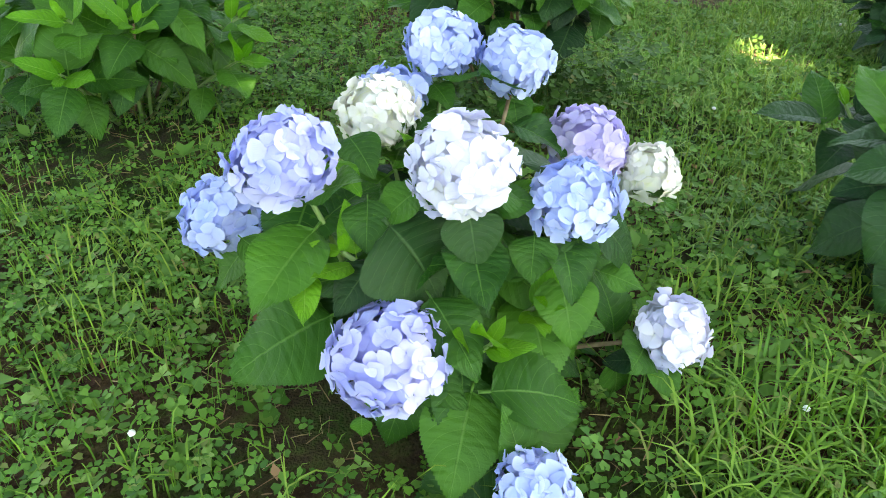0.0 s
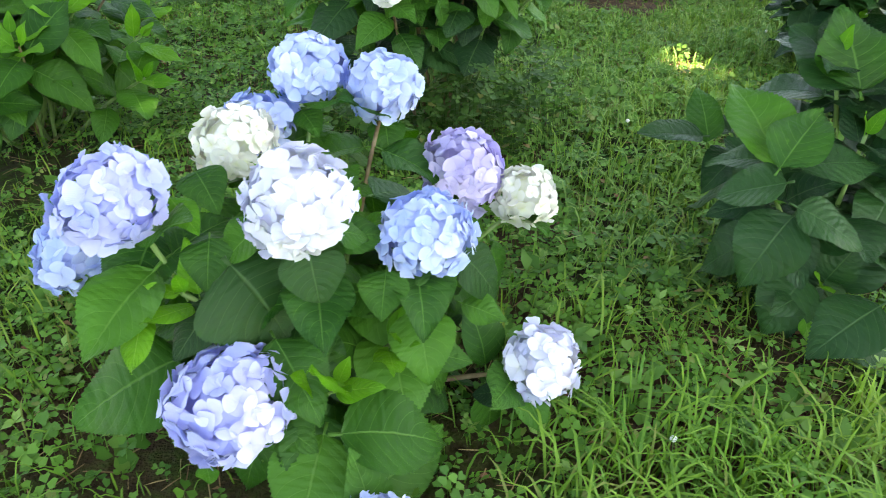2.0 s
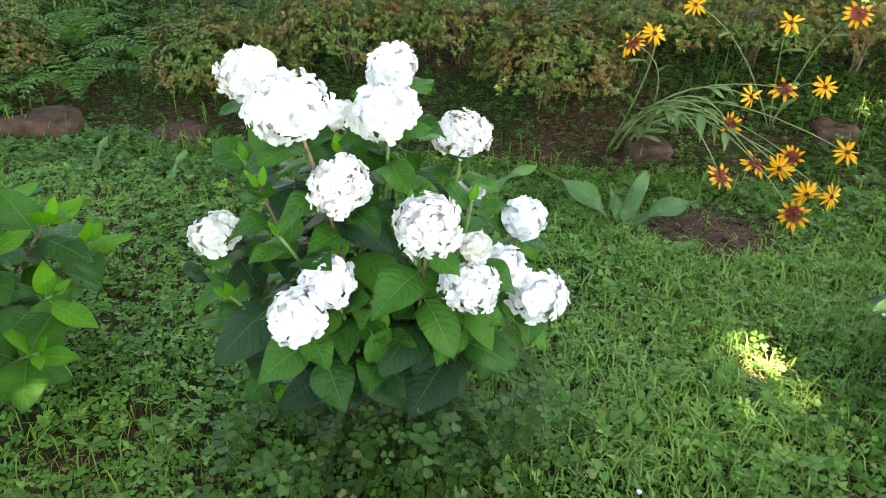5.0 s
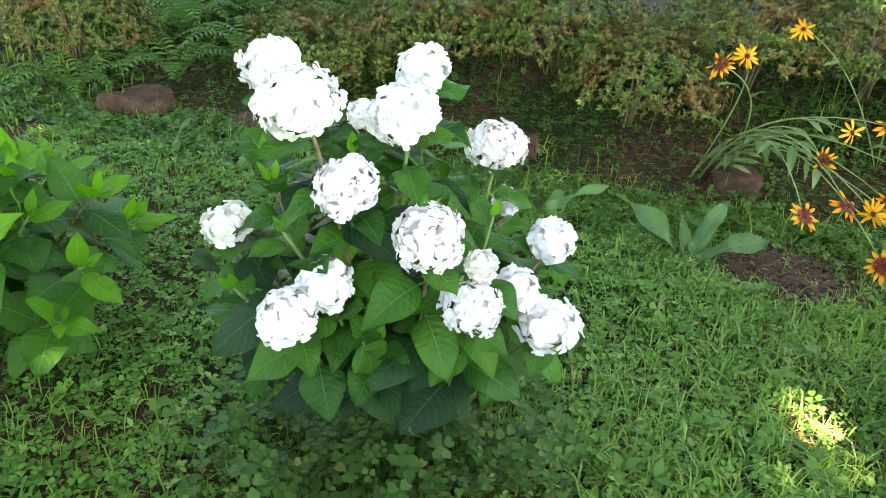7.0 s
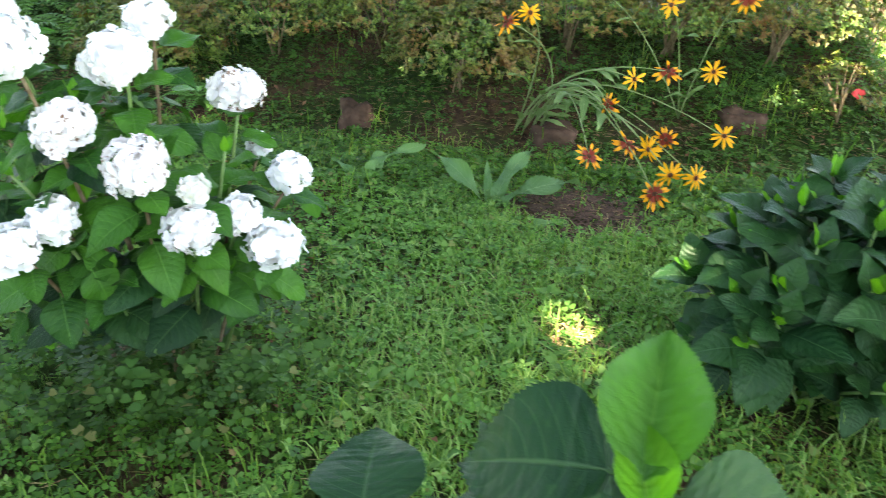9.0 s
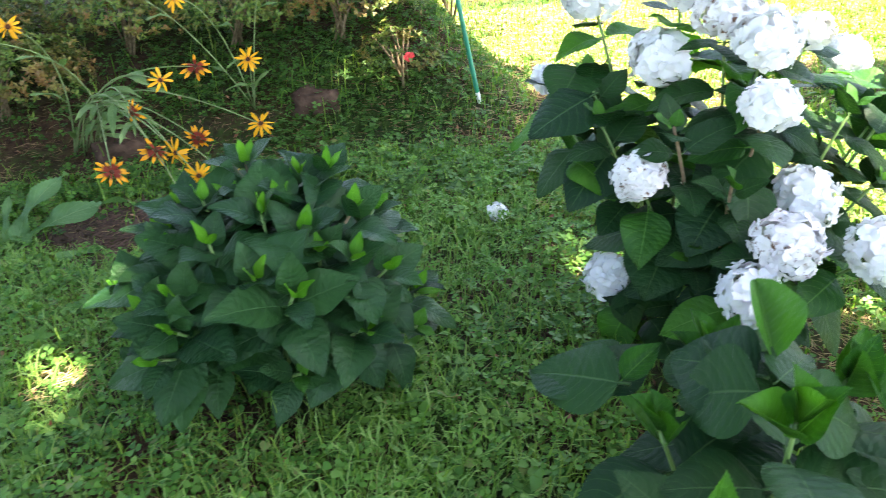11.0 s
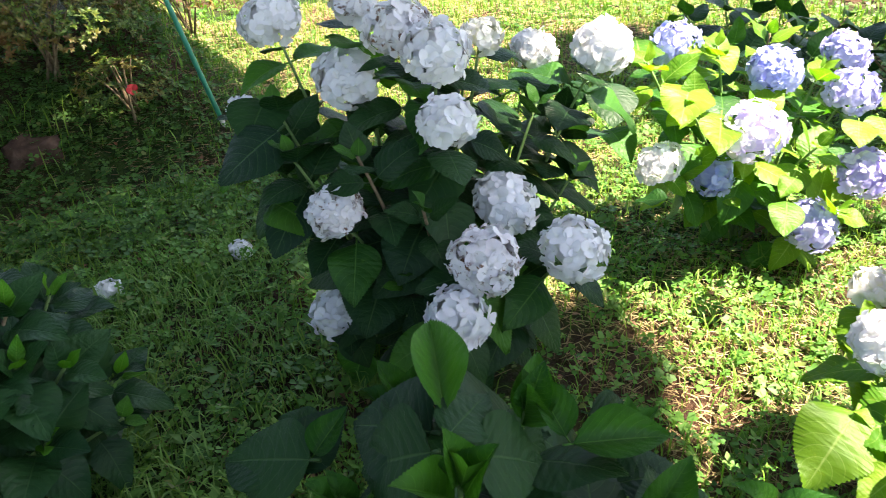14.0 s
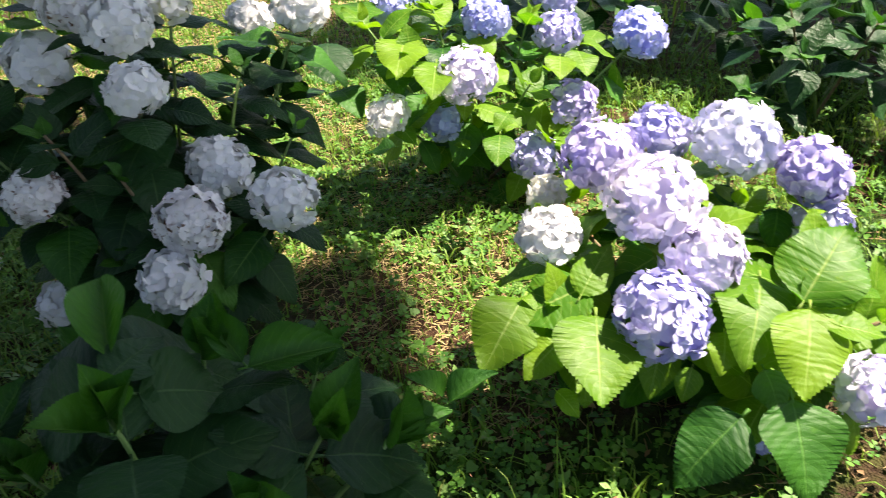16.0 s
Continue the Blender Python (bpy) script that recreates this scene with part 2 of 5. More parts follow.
def soil_material():
    n = Nodes("lawn_soil")
    a, b = n.world_noise(1.4, 4.0), n.world_noise(26.0, 6.0)
    c = n.world_noise(160.0, 3.0)
    soil = n.mix(n.ramp(b, 0.35, 0.65), (0.040, 0.020, 0.012), (0.115, 0.058, 0.033))
    soil = n.mix(n.math("MULTIPLY", n.ramp(c, 0.58, 0.7), 0.5), soil, (0.20, 0.13, 0.07))
    moss = n.mix(n.ramp(b, 0.4, 0.6), (0.014, 0.034, 0.006), (0.034, 0.068, 0.010))
    color = n.mix(n.ramp(n.math("ADD", n.math("MULTIPLY", a, 0.7), n.math("MULTIPLY", b, 0.3)), 0.42, 0.56), soil, moss)
    n.bump(n.math("ADD", b, n.math("MULTIPLY", c, 0.6)), 1.0, 0.03)
    return n.finish(color, 0.92, 0, 0.2)


SOIL = soil_material()


# ---- mesh helpers ----
def mesh_of(name, verts, faces, material, uvs=None, smooth=True):
    me = bpy.data.meshes.new(name)
    me.from_pydata([tuple(v) for v in verts], [], faces)
    if uvs is not None:
        layer = me.uv_layers.new(name="UVMap")
        flat = np.array([uvs[i] for f in faces for i in f], dtype=np.float32).ravel()
        layer.data.foreach_set("uv", flat)
    me.materials.append(material)
    if smooth:
        me.polygons.foreach_set("use_smooth", [True] * len(me.polygons))
    me.update()
    return me


def child(name, me, parent, matrix=None, label=""):
    """Links a mesh as one part under a thing or a part."""
    ob = new(name, me)
    ob.parent = parent
    if matrix is not None:
        ob.matrix_basis = matrix
    if label:
        ob["label"] = label
    return ob


def thing(name, at, label, category, group="", kind=""):
    ob = new(name)
    ob.empty_display_size = 0.1
    ob.location = at
    return tagged(ob, label, category, group, kind)


def tube_data(points, radii, sides=6):
    """Vertices and faces of a tube along points."""
    pts = [Vector(p) for p in points]
    verts, faces = [], []
    side = Vector((0.31, 0.77, 0.2))
    for i, p in enumerate(pts):
        t = (pts[min(i + 1, len(pts) - 1)] - pts[max(i - 1, 0)]).normalized()
        a = t.cross(side).normalized()
        b = t.cross(a).normalized()
        for k in range(sides):
            w = 2 * math.pi * k / sides
            verts.append(p + (a * math.cos(w) + b * math.sin(w)) * radii[i])
    for i in range(len(pts) - 1):
        for k in range(sides):
            faces.append((i * sides + k, i * sides + (k + 1) % sides, (i + 1) * sides + (k + 1) % sides, (i + 1) * sides + k))
    faces.append(tuple(range(sides - 1, -1, -1)))
    faces.append(tuple(range((len(pts) - 1) * sides, len(pts) * sides)))
    return verts, faces


def tube_mesh(name, points, radii, material, sides=6):
    v, f = tube_data(points, radii, sides)
    return mesh_of(name, v, f, material)


def bezier(a, b, c, steps):
    a, b, c = Vector(a), Vector(b), Vector(c)
    return [a * (1 - s) ** 2 + b * 2 * s * (1 - s) + c * s * s for s in [i / steps for i in range(steps + 1)]]


def leaf_matrix(base, along, up, length, width=1.0):
    """A unit leaf (along +Y, upper side +Z) put at base, pointing along."""
    y = Vector(along).normalized()
    x = y.cross(Vector(up))
    if x.length < 0.05:
        x = y.cross(Vector((0.3, 0.9, 0.1)))
    x.normalize()
    z = x.cross(y)
    m = Matrix((x * length * width, y * length, z * length)).transposed().to_4x4()
    m.translation = base
    return m


def leaf_mesh(name, material, seed, fold=0.25, droop=0.35, wide=0.33, stations=56, teeth=0.010, wave=0.03, stalk=0.1, tip=1.0):
    """A pointed ovate leaf of length 1 with a toothed edge, a keel, a droop and a stalk."""
    r = random.Random(seed)
    cols = (-1, -0.55, 0, 0.55, 1)
    verts, uvs, faces = [], [], []
    for i in range(stations + 1):
        v = i / stations
        half = wide * (math.sin(math.pi * min(1, v ** 0.72)) ** 0.85) * (1 - 0.25 * v * tip) + (0.002 if 0 < i < stations else 0)
        tooth = teeth * (1 if i % 2 else -0.3) if 0 < i < stations else 0
        wob = wave * math.sin(v * 9 + seed)
        for c in cols:
            edge = abs(c) == 1
            x = c * (half + (tooth * (0.4 + half) if edge else 0))
            yy = v + (0.02 if edge and i % 2 else 0)
            z = fold * abs(x) - droop * v * v * 0.5 + 0.12 * v + wob * abs(c) ** 2 * (1 if c > 0 else -0.8) - 0.18 * (abs(c) ** 3) * half
            z += r.uniform(-1, 1) * 0.006
            verts.append((x, yy * (1 - 0.08 * droop), z))
            uvs.append((0.5 + c / 2, v))
    for i in range(stations):
        for k in range(4):
            a = i * 5 + k
            faces.append((a, a + 1, a + 6, a + 5))
    if stalk:
        n0 = len(verts)
        sv, sf = tube_data([(0, -stalk, -0.05 * stalk), (0, -stalk * 0.4, 0.0), (0, 0.03, -0.008)], [0.02, 0.016, 0.012], 4)
        verts += sv
        uvs += [(0.5, 0.5)] * len(sv)
        faces += [tuple(n0 + q for q in f) for f in sf]
    return mesh_of(name, verts, faces, material, uvs)


def leaf_set(material, count, base_seed, **kw):
    out = []
    for i in range(count):
        r = random.Random(base_seed + i)
        args = dict(fold=r.uniform(0.1, 0.42), droop=r.uniform(0.15, 0.85), wide=r.uniform(0.345, 0.41), wave=r.uniform(0.01, 0.06))
        args.update(kw)
        out.append(leaf_mesh("leaf", material, base_seed + i, **args))
    return out


LEAVES = {"mid": leaf_set(LEAF, 7, 100), "dark": leaf_set(LEAF_DARK_SHADED, 6, 200, wide=0.40), "deep": leaf_set(LEAF_DEEP, 6, 240, wide=0.38), "young": leaf_set(LEAF_YOUNG, 5, 300, droop=0.1, wide=0.27),
          "pale": leaf_set(LEAF_SUNLIT, 6, 400), "folded": leaf_set(LEAF, 3, 440, fold=1.25, droop=0.2, wide=0.34), "rolled": leaf_set(LEAF_YOUNG, 3, 460, fold=1.5, droop=0.5, wide=0.32)}
DOCK_LEAVES = [leaf_mesh("leaf", DOCK, 500 + i, fold=0.35, droop=1.5, wide=0.16, wave=0.13, teeth=0.03, stalk=0.15) for i in range(3)]
FELT_LEAVES = [leaf_mesh("leaf", FELT, 520 + i, fold=0.35, droop=0.8, wide=0.17, wave=0.03, teeth=0.01, stalk=0.05) for i in range(3)]


def floret_mesh(material, seed):
    """A floret of four broad, rounded, overlapping sepals, one pair over the other, and a bead."""
    r = random.Random(seed)
    verts, uvs, faces = [], [], []
    for q in range(4):
        turn = math.pi / 2 * q + r.uniform(-0.14, 0.14)
        size = r.uniform(0.9, 1.08)
        lift, curl, cup = r.uniform(0.25, 0.75), r.uniform(-0.55, -0.05), r.uniform(0.05, 0.55)
        n0 = len(verts)
        for i, v in enumerate((0.03, 0.40, 0.76, 0.96)):
            half = (0.10, 0.50, 0.60, 0.34)[i] * r.uniform(0.94, 1.06)
            for c in (-1, 0, 1):
                x, y = c * half * size, (v + (0.07 if c == 0 and i == 3 else 0)) * size
                z = lift * v + curl * v * v + cup * abs(c) * half + 0.05 * (q % 2) + r.uniform(-0.05, 0.05)
                verts.append((x * math.cos(turn) - y * math.sin(turn), x * math.sin(turn) + y * math.cos(turn), z))
                uvs.append((0.5 + c / 2, v))
        for i in range(3):
            for k in range(2):
                a = n0 + i * 3 + k
                faces.append((a, a + 1, a + 4, a + 3))
    n0 = len(verts)
    for p in ((0.08, 0, 0.07), (0, 0.08, 0.07), (-0.08, 0, 0.07), (0, -0.08, 0.07), (0, 0, 0.16)):
        verts.append(p)
        uvs.append((0.5, 0.0))
    faces += [(n0, n0 + 1, n0 + 4), (n0 + 1, n0 + 2, n0 + 4), (n0 + 2, n0 + 3, n0 + 4), (n0 + 3, n0, n0 + 4)]
    return mesh_of("floret", verts, faces, material, uvs)


FLORETS = {key: [floret_mesh(m, 40 + i) for i in range(5)] for key, m in PETALS.items()}
HEAD_LABEL = {"b": "rounded blue flower head", "l": "rounded lilac-blue flower head", "p": "rounded purple flower head", "w": "rounded white flower head",
              "v": "rounded pale lilac flower head", "i": "rounded periwinkle-blue flower head", "f": "rounded bluish-white flower head", "s": "white flower head with browning florets", "c": "cream flower head with opening florets"}


def core_mesh(kind, radius, axis, seed):
    """The packed inside of a flower head, a lumpy flattened ball on a short stalk."""
    bm = bmesh.new()
    bmesh.ops.create_icosphere(bm, subdivisions=2, radius=1)
    q = Vector((0, 0, 1)).rotation_difference(axis)
    for v in bm.verts:
        lump = 1 + 0.1 * noise.noise(v.co * 3 + Vector((seed, 0, 0)))
        flat = 0.80 if v.co.z > 0 else 0.55
        v.co = q @ Vector((v.co.x * lump, v.co.y * lump, v.co.z * flat * lump)) * radius * 0.79
    me = bpy.data.meshes.new("flower_head")
    bm.to_mesh(me)
    bm.free()
    me.materials.append(PETALS[kind])
    me.uv_layers.new(name="UVMap")
    me.polygons.foreach_set("use_smooth", [True] * len(me.polygons))
    return me


def flower_head(parent, at, axis, radius, kind, seed, per=67, floret=0.0262):
    """One mophead: a packed core with every floret as a piece of its own."""
    r = random.Random(seed)
    axis = Vector(axis).normalized()
    head = child("flower_head", core_mesh(kind, radius, axis, seed), parent, Matrix.Translation(Vector(at) - parent.location), HEAD_LABEL[kind])
    count = max(26, min(80, int(per * (radius / 0.085) ** 1.3)))
    q = Vector((0, 0, 1)).rotation_difference(axis)
    stretch = (r.uniform(0.88, 1.14), r.uniform(0.88, 1.14))
    for i in range(count):
        z = 1 - (i + 0.5) / count * 1.68
        a = i * 2.39996 + r.uniform(-0.25, 0.25)
        s = math.sqrt(max(0, 1 - z * z))
        n = Vector((s * math.cos(a) * stretch[0], s * math.sin(a) * stretch[1], z))
        swell = r.uniform(0.87, 1.03) * (1 + 0.14 * noise.noise(n * 2.5 + Vector((seed * 1.7, 0, 0))))
        p = q @ Vector((n.x, n.y, n.z * (0.80 if z > 0 else 0.62))) * radius * swell
        normal = q @ (n + Vector((r.uniform(-0.36, 0.36), r.uniform(-0.36, 0.36), r.uniform(-0.25, 0.25))))
        size = floret * r.uniform(0.8, 1.12) * (0.75 + 0.25 * min(1.2, radius / 0.085))
        if kind == "c":
            size *= 0.72 + 0.35 * (1 - max(0, z))
        m = normal.to_track_quat("Z", "Y").to_matrix().to_4x4() @ pose(0, 0, 0, 0, 0, r.uniform(0, 360)) @ Matrix.Diagonal((size, size, size, 1))
        m.translation = p
        child("floret", r.choice(FLORETS[kind]), head, m)
    return head


# ---- the ground ----
def ease(a, b, v):
    s = max(0.0, min(1.0, (v - a) / (b - a)))
    return s * s * (3 - 2 * s)


def ground(x, y):
    flat = 0.03 - 0.045 * max(-3.0, min(5.2, y))
    bank = 0.55 * ease(4.9, 6.6, y) * (1 - ease(2.9, 3.7, x))
    rough = 0.035 * noise.noise(Vector((x * 0.9, y * 0.9, 0))) + 0.012 * noise.noise(Vector((x * 4, y * 4, 3)))
    return flat + bank + rough


def spread(lo, hi, step, far):
    near = list(np.arange(lo, hi + step / 2, step))
    out = [far * f for f in (0.04, 0.08, 0.16, 0.35, 1.0)]
    return [lo - d for d in reversed(out)] + near + [hi + d for d in out]


def build_ground():
    xs, ys = spread(-4.5, 8.5, 0.08, 300), spread(-1.5, 8.5, 0.08, 300)
    verts = [(x, y, ground(x, y)) for y in ys for x in xs]
    w = len(xs)
    faces = [(j * w + i, j * w + i + 1, (j + 1) * w + i + 1, (j + 1) * w + i) for j in range(len(ys) - 1) for i in range(w - 1)]
    ob = new("ground", mesh_of("ground", verts, faces, SOIL))
    tagged(ob, "brown soil of a shady garden under clover and grass", "ground", kind="structure")


build_ground()


# ---- hydrangeas ----
def lean_out(at, middle, tilt):
    """The way a shoot at a place leans away from the middle of its bush."""
    out = Vector((at[0] - middle[0], at[1] - middle[1], 0))
    return (Vector((0, 0, 1)) + out * tilt).normalized()


HEAD_PLACES = []
BARE_FOOT = {}     # bushes whose stems carry no leaves near the ground


def hits_head(start, end, share=0.72):
    """Whether a leaf from start to end would run through a flower head."""
    for c, radius in HEAD_PLACES:
        for f in (0.25, 0.55, 0.85):
            if (start.lerp(end, f) - c).length < radius * share:
                return True
    return False


def shoot(bush, base, tip, seed, kinds, sizes, gaps, rise, thick=0.0055, woody=0.35, skip_top=0.0):
    """A stem from base to tip with pairs of leaves at its nodes, each pair across the last."""
    r = random.Random(seed)
    base, tip = Vector(base), Vector(tip)
    span = tip - base
    ctrl = base + Vector((span.x * 0.45, span.y * 0.45, span.z * 0.62)) + Vector((r.uniform(-0.03, 0.03), r.uniform(-0.03, 0.03), 0))
    pts = bezier(base, ctrl, tip, 9)
    o = bush.location
    child("stem", tube_mesh("stem", [p - o for p in pts], [thick * (1.25 - 0.5 * i / 9) for i in range(10)], WOODY if r.random() < woody else STEM), bush)
    lengths = [0.0]
    for a, b in zip(pts, pts[1:]):
        lengths.append(lengths[-1] + (b - a).length)
    total = lengths[-1]
    turn, back = r.uniform(0, math.pi), skip_top
    for i, size in enumerate(sizes):
        back += gaps[min(i, len(gaps) - 1)] * r.uniform(0.85, 1.15)
        s = total - back
        if s < 0.05:
            break
        k = max(j for j in range(10) if lengths[j] <= s)
        k = min(k, 8)
        f = (s - lengths[k]) / max(1e-6, lengths[k + 1] - lengths[k])
        p = pts[k].lerp(pts[k + 1], f)
        t = (pts[k + 1] - pts[k]).normalized()
        a = t.cross(Vector((0.2, 0.9, 0.4))).normalized()
        b = t.cross(a)
        turn += math.pi / 2 + r.uniform(-0.25, 0.25)
        for sign in (0, math.pi):
            w = turn + sign + r.uniform(-0.15, 0.15)
            radial = a * math.cos(w) + b * math.sin(w)
            el = radians(rise[min(i, len(rise) - 1)] + r.uniform(-14, 14))
            way = radial * math.cos(el) + t * math.sin(el)
            length = size * r.uniform(0.82, 1.15)
            start = p + way * (0.1 * length + 0.004)
            if start.z < ground(start.x, start.y) + BARE_FOOT.get(bush, 0.015):
                continue
            if hits_head(start, start + way * length):
                continue
            kind = kinds[min(i, len(kinds) - 1)]
            child("leaf", r.choice(LEAVES[kind]), bush, leaf_matrix(start - o, way, t * 0.5 + Vector((0, -0.25, 0.6)) + SUN_DIR * 0.5, length, r.uniform(0.9, 1.12)))


def bush_root(name, x, y, label, group=""):
    return thing(name, (x, y, ground(x, y)), label, "hydrangea", group)


def root_point(bush, r, spread_by=0.07, at=None):
    x, y = bush.location.x + r.uniform(-1, 1) * spread_by, bush.location.y + r.uniform(-1, 1) * spread_by
    if at is not None:
        x, y = x + (at[0] - x) * 0.22, y + (at[1] - y) * 0.22
    return Vector((x, y, ground(x, y) - 0.01))


def flowering(bush, heads, seed, kinds, sizes=(0.13, 0.17, 0.19, 0.18, 0.16), facing=(-0.15, -0.45, 0), tilt=1.0, fullness=0.92, **kw):
    """A stem with its leaves for each flower head."""
    r = random.Random(seed)
    HEAD_PLACES.extend((Vector((x, y, z)), radius) for _, x, y, z, radius in heads)
    for i, (kind, x, y, z, radius) in enumerate(heads):
        radius *= fullness
        axis = lean_out((x, y), bush.location, tilt) + Vector(facing)
        axis.normalize()
        neck = Vector((x, y, z)) - axis * radius * 0.45
        shoot(bush, root_point(bush, r, at=(x, y)), neck, seed * 50 + i, kinds, sizes, (0.03, 0.055, 0.07, 0.08), (6, -8, -18, -22), skip_top=radius * 0.2)
        flower_head(bush, (x, y, z), axis, radius, kind, seed * 90 + i, **kw)


def leafy(bush, tips, seed, kinds, sizes=(0.055, 0.10, 0.15, 0.17, 0.17, 0.15), rise=(62, 38, 14, -2, -14, -20), gaps=(0.008, 0.03, 0.055, 0.075, 0.09)):
    """Shoots without flowers, each with a tuft of young leaves at its tip."""
    r = random.Random(seed)
    for i, (x, y, z) in enumerate(tips):
        shoot(bush, root_point(bush, r, at=(x, y)), (x, y, z), seed * 70 + i, kinds, sizes, gaps, rise, woody=0.2)


def dome(bush, count, seed, rx, ry, height, low=0.35):
    """Shoot tips spread over a dome round the foot of a bush."""
    r = random.Random(seed)
    out = []
    for i in range(count):
        s = math.sqrt((i + 0.5) / count)
        a = i * 2.39996 + r.uniform(-0.3, 0.3)
        z = height * (low + (1 - low) * math.sqrt(max(0, 1 - s * s))) * r.uniform(0.88, 1.08)
        out.append((bush.location.x + rx * s * math.cos(a), bush.location.y + ry * s * math.sin(a), bush.location.z + z))
    return out


def set_leaf(bush, kind, base, tip, width=1.0, up=(0, -0.25, 1), pickone=0):
    """One leaf with its own place, from its base to its point."""
    base, tip = Vector(base), Vector(tip)
    way = tip - base
    way *= min(1.0, 0.21 / way.length)
    if hits_head(base, base + way, 0.85):
        return
    child("leaf", LEAVES[kind][pickone % len(LEAVES[kind])], bush, leaf_matrix(base - bush.location, way, up, way.length * 1.05, width))


# the blue bush
blue_bush = bush_root("hydrangea_bush", -0.02, 1.16, "bushy hydrangea with blue, lilac and white mophead flowers in lawn")
flowering(blue_bush, [
    ("b", 0.00, 1.52, 0.54, 0.083), ("b", 0.15, 1.47, 0.52, 0.080), ("c", -0.13, 1.34, 0.47, 0.078), ("b", -0.11, 1.47, 0.45, 0.068),
    ("l", -0.26, 1.07, 0.51, 0.087), ("b", -0.45, 1.27, 0.27, 0.082), ("f", 0.03, 1.05, 0.51, 0.087), ("p", 0.31, 1.43, 0.35, 0.092),
    ("c", 0.44, 1.39, 0.31, 0.064), ("b", 0.23, 1.10, 0.41, 0.078), ("f", 0.44, 1.06, 0.14, 0.071), ("l", -0.09, 0.90, 0.23, 0.101),
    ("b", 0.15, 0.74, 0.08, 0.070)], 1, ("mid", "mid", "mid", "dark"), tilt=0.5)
leafy(blue_bush, [(-0.17, 1.02, 0.36), (0.08, 0.92, 0.24), (0.17, 1.02, 0.24), (-0.02, 1.30, 0.40), (0.30, 1.20, 0.28), (0.1, 1.15, 0.42), (-0.22, 1.25, 0.35)], 2, ("young", "young", "mid", "mid", "dark"))

# the white bush
white_bush = bush_root("hydrangea_bush", 0.28, 2.62, "tall hydrangea with white browning mophead flowers beside the lawn")
BARE_FOOT[white_bush] = 0.30
flowering(white_bush, [
    ("c", -0.14, 2.48, 0.57, 0.058), ("w", -0.06, 2.59, 0.94, 0.070), ("w", 0.09, 2.44, 0.92, 0.087), ("w", 0.23, 2.80, 0.92, 0.067),
    ("w", 0.26, 2.61, 0.87, 0.083), ("w", 0.12, 2.70, 0.82, 0.036), ("s", 0.19, 2.46, 0.74, 0.074), ("s", 0.40, 2.40, 0.69, 0.068),
    ("s", 0.40, 2.91, 0.72, 0.072), ("s", 0.43, 2.96, 0.54, 0.036), ("w", 0.59, 2.81, 0.53, 0.058), ("w", 0.18, 2.37, 0.54, 0.065),
    ("w", 0.14, 2.27, 0.51, 0.063), ("s", 0.50, 2.43, 0.53, 0.063), ("w", 0.56, 2.55, 0.52, 0.056), ("w", 0.65, 2.55, 0.45, 0.068), ("c", 0.50, 2.46, 0.62, 0.03)],
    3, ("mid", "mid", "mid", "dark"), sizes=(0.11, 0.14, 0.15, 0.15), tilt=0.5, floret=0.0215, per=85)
leafy(white_bush, [(-0.08, 2.40, 0.45), (0.30, 2.38, 0.42), (0.45, 2.5, 0.40), (0.05, 2.42, 0.62), (0.33, 2.6, 0.66), (-0.1, 2.6, 0.72), (-0.02, 2.5, 0.7), (0.16, 2.55, 0.78), (0.36, 2.5, 0.6), (0.46, 2.7, 0.62), (0.2, 2.36, 0.5), (-0.16, 2.5, 0.5), (0.5, 2.6, 0.45)], 4, ("young", "mid", "mid", "dark"), sizes=(0.05, 0.09, 0.13, 0.14, 0.14))

# leafy bushes round the lawn
left_bush = bush_root("hydrangea_bush", -1.16, 2.55, "leafy green hydrangea bush without flowers in the lawn", "leafy hydrangeas")
leafy(left_bush, dome(left_bush, 27, 5, 0.5, 0.54, 0.58, 0.36), 5, ("young", "young", "mid", "mid", "mid"), sizes=(0.075, 0.14, 0.185, 0.19, 0.175), rise=(58, 40, 22, 8, -4), gaps=(0.008, 0.025, 0.045, 0.06, 0.075))
right_bush = bush_root("hydrangea_bush", 1.22, 1.46, "leafy dark green hydrangea bush with ribbed leaves and bright young tips", "leafy hydrangeas")
leafy(right_bush, [(0.93, 1.31, 0.34), (1.09, 1.52, 0.56), (1.12, 1.38, 0.44), (0.95, 1.62, 0.36), (1.36, 1.58, 0.64), (1.28, 1.36, 0.58), (1.07, 1.28, 0.14),
                   (1.5, 1.55, 0.76), (1.2, 1.72, 0.5), (1.38, 1.68, 0.66)], 6, ("young", "deep", "deep", "deep", "deep"),
      sizes=(0.06, 0.14, 0.185, 0.20, 0.19, 0.17))
dark_bush = bush_root("hydrangea_bush", 2.12, 3.02, "rounded dark blue-green hydrangea bush without flowers beside the path", "leafy hydrangeas")
leafy(dark_bush, dome(dark_bush, 36, 7, 0.41, 0.4, 0.66, 0.3), 7, ("young", "deep", "deep", "deep", "deep"), sizes=(0.066, 0.115, 0.17, 0.18, 0.16), rise=(68, 52, 28, 12, 0), gaps=(0.006, 0.018, 0.03, 0.045, 0.06))
leafy(dark_bush, dome(dark_bush, 15, 77, 0.44, 0.4, 0.30, 0.75), 77, ("mid", "deep", "deep"), sizes=(0.06, 0.11, 0.15, 0.15), rise=(50, 35, 15, 5))
# Its dark leaves carry the deep shade in their colour.
low_bush = bush_root("hydrangea_bush", 3.06, 2.02, "low dark green hydrangea with large ribbed leaves and folded young leaves", "leafy hydrangeas")
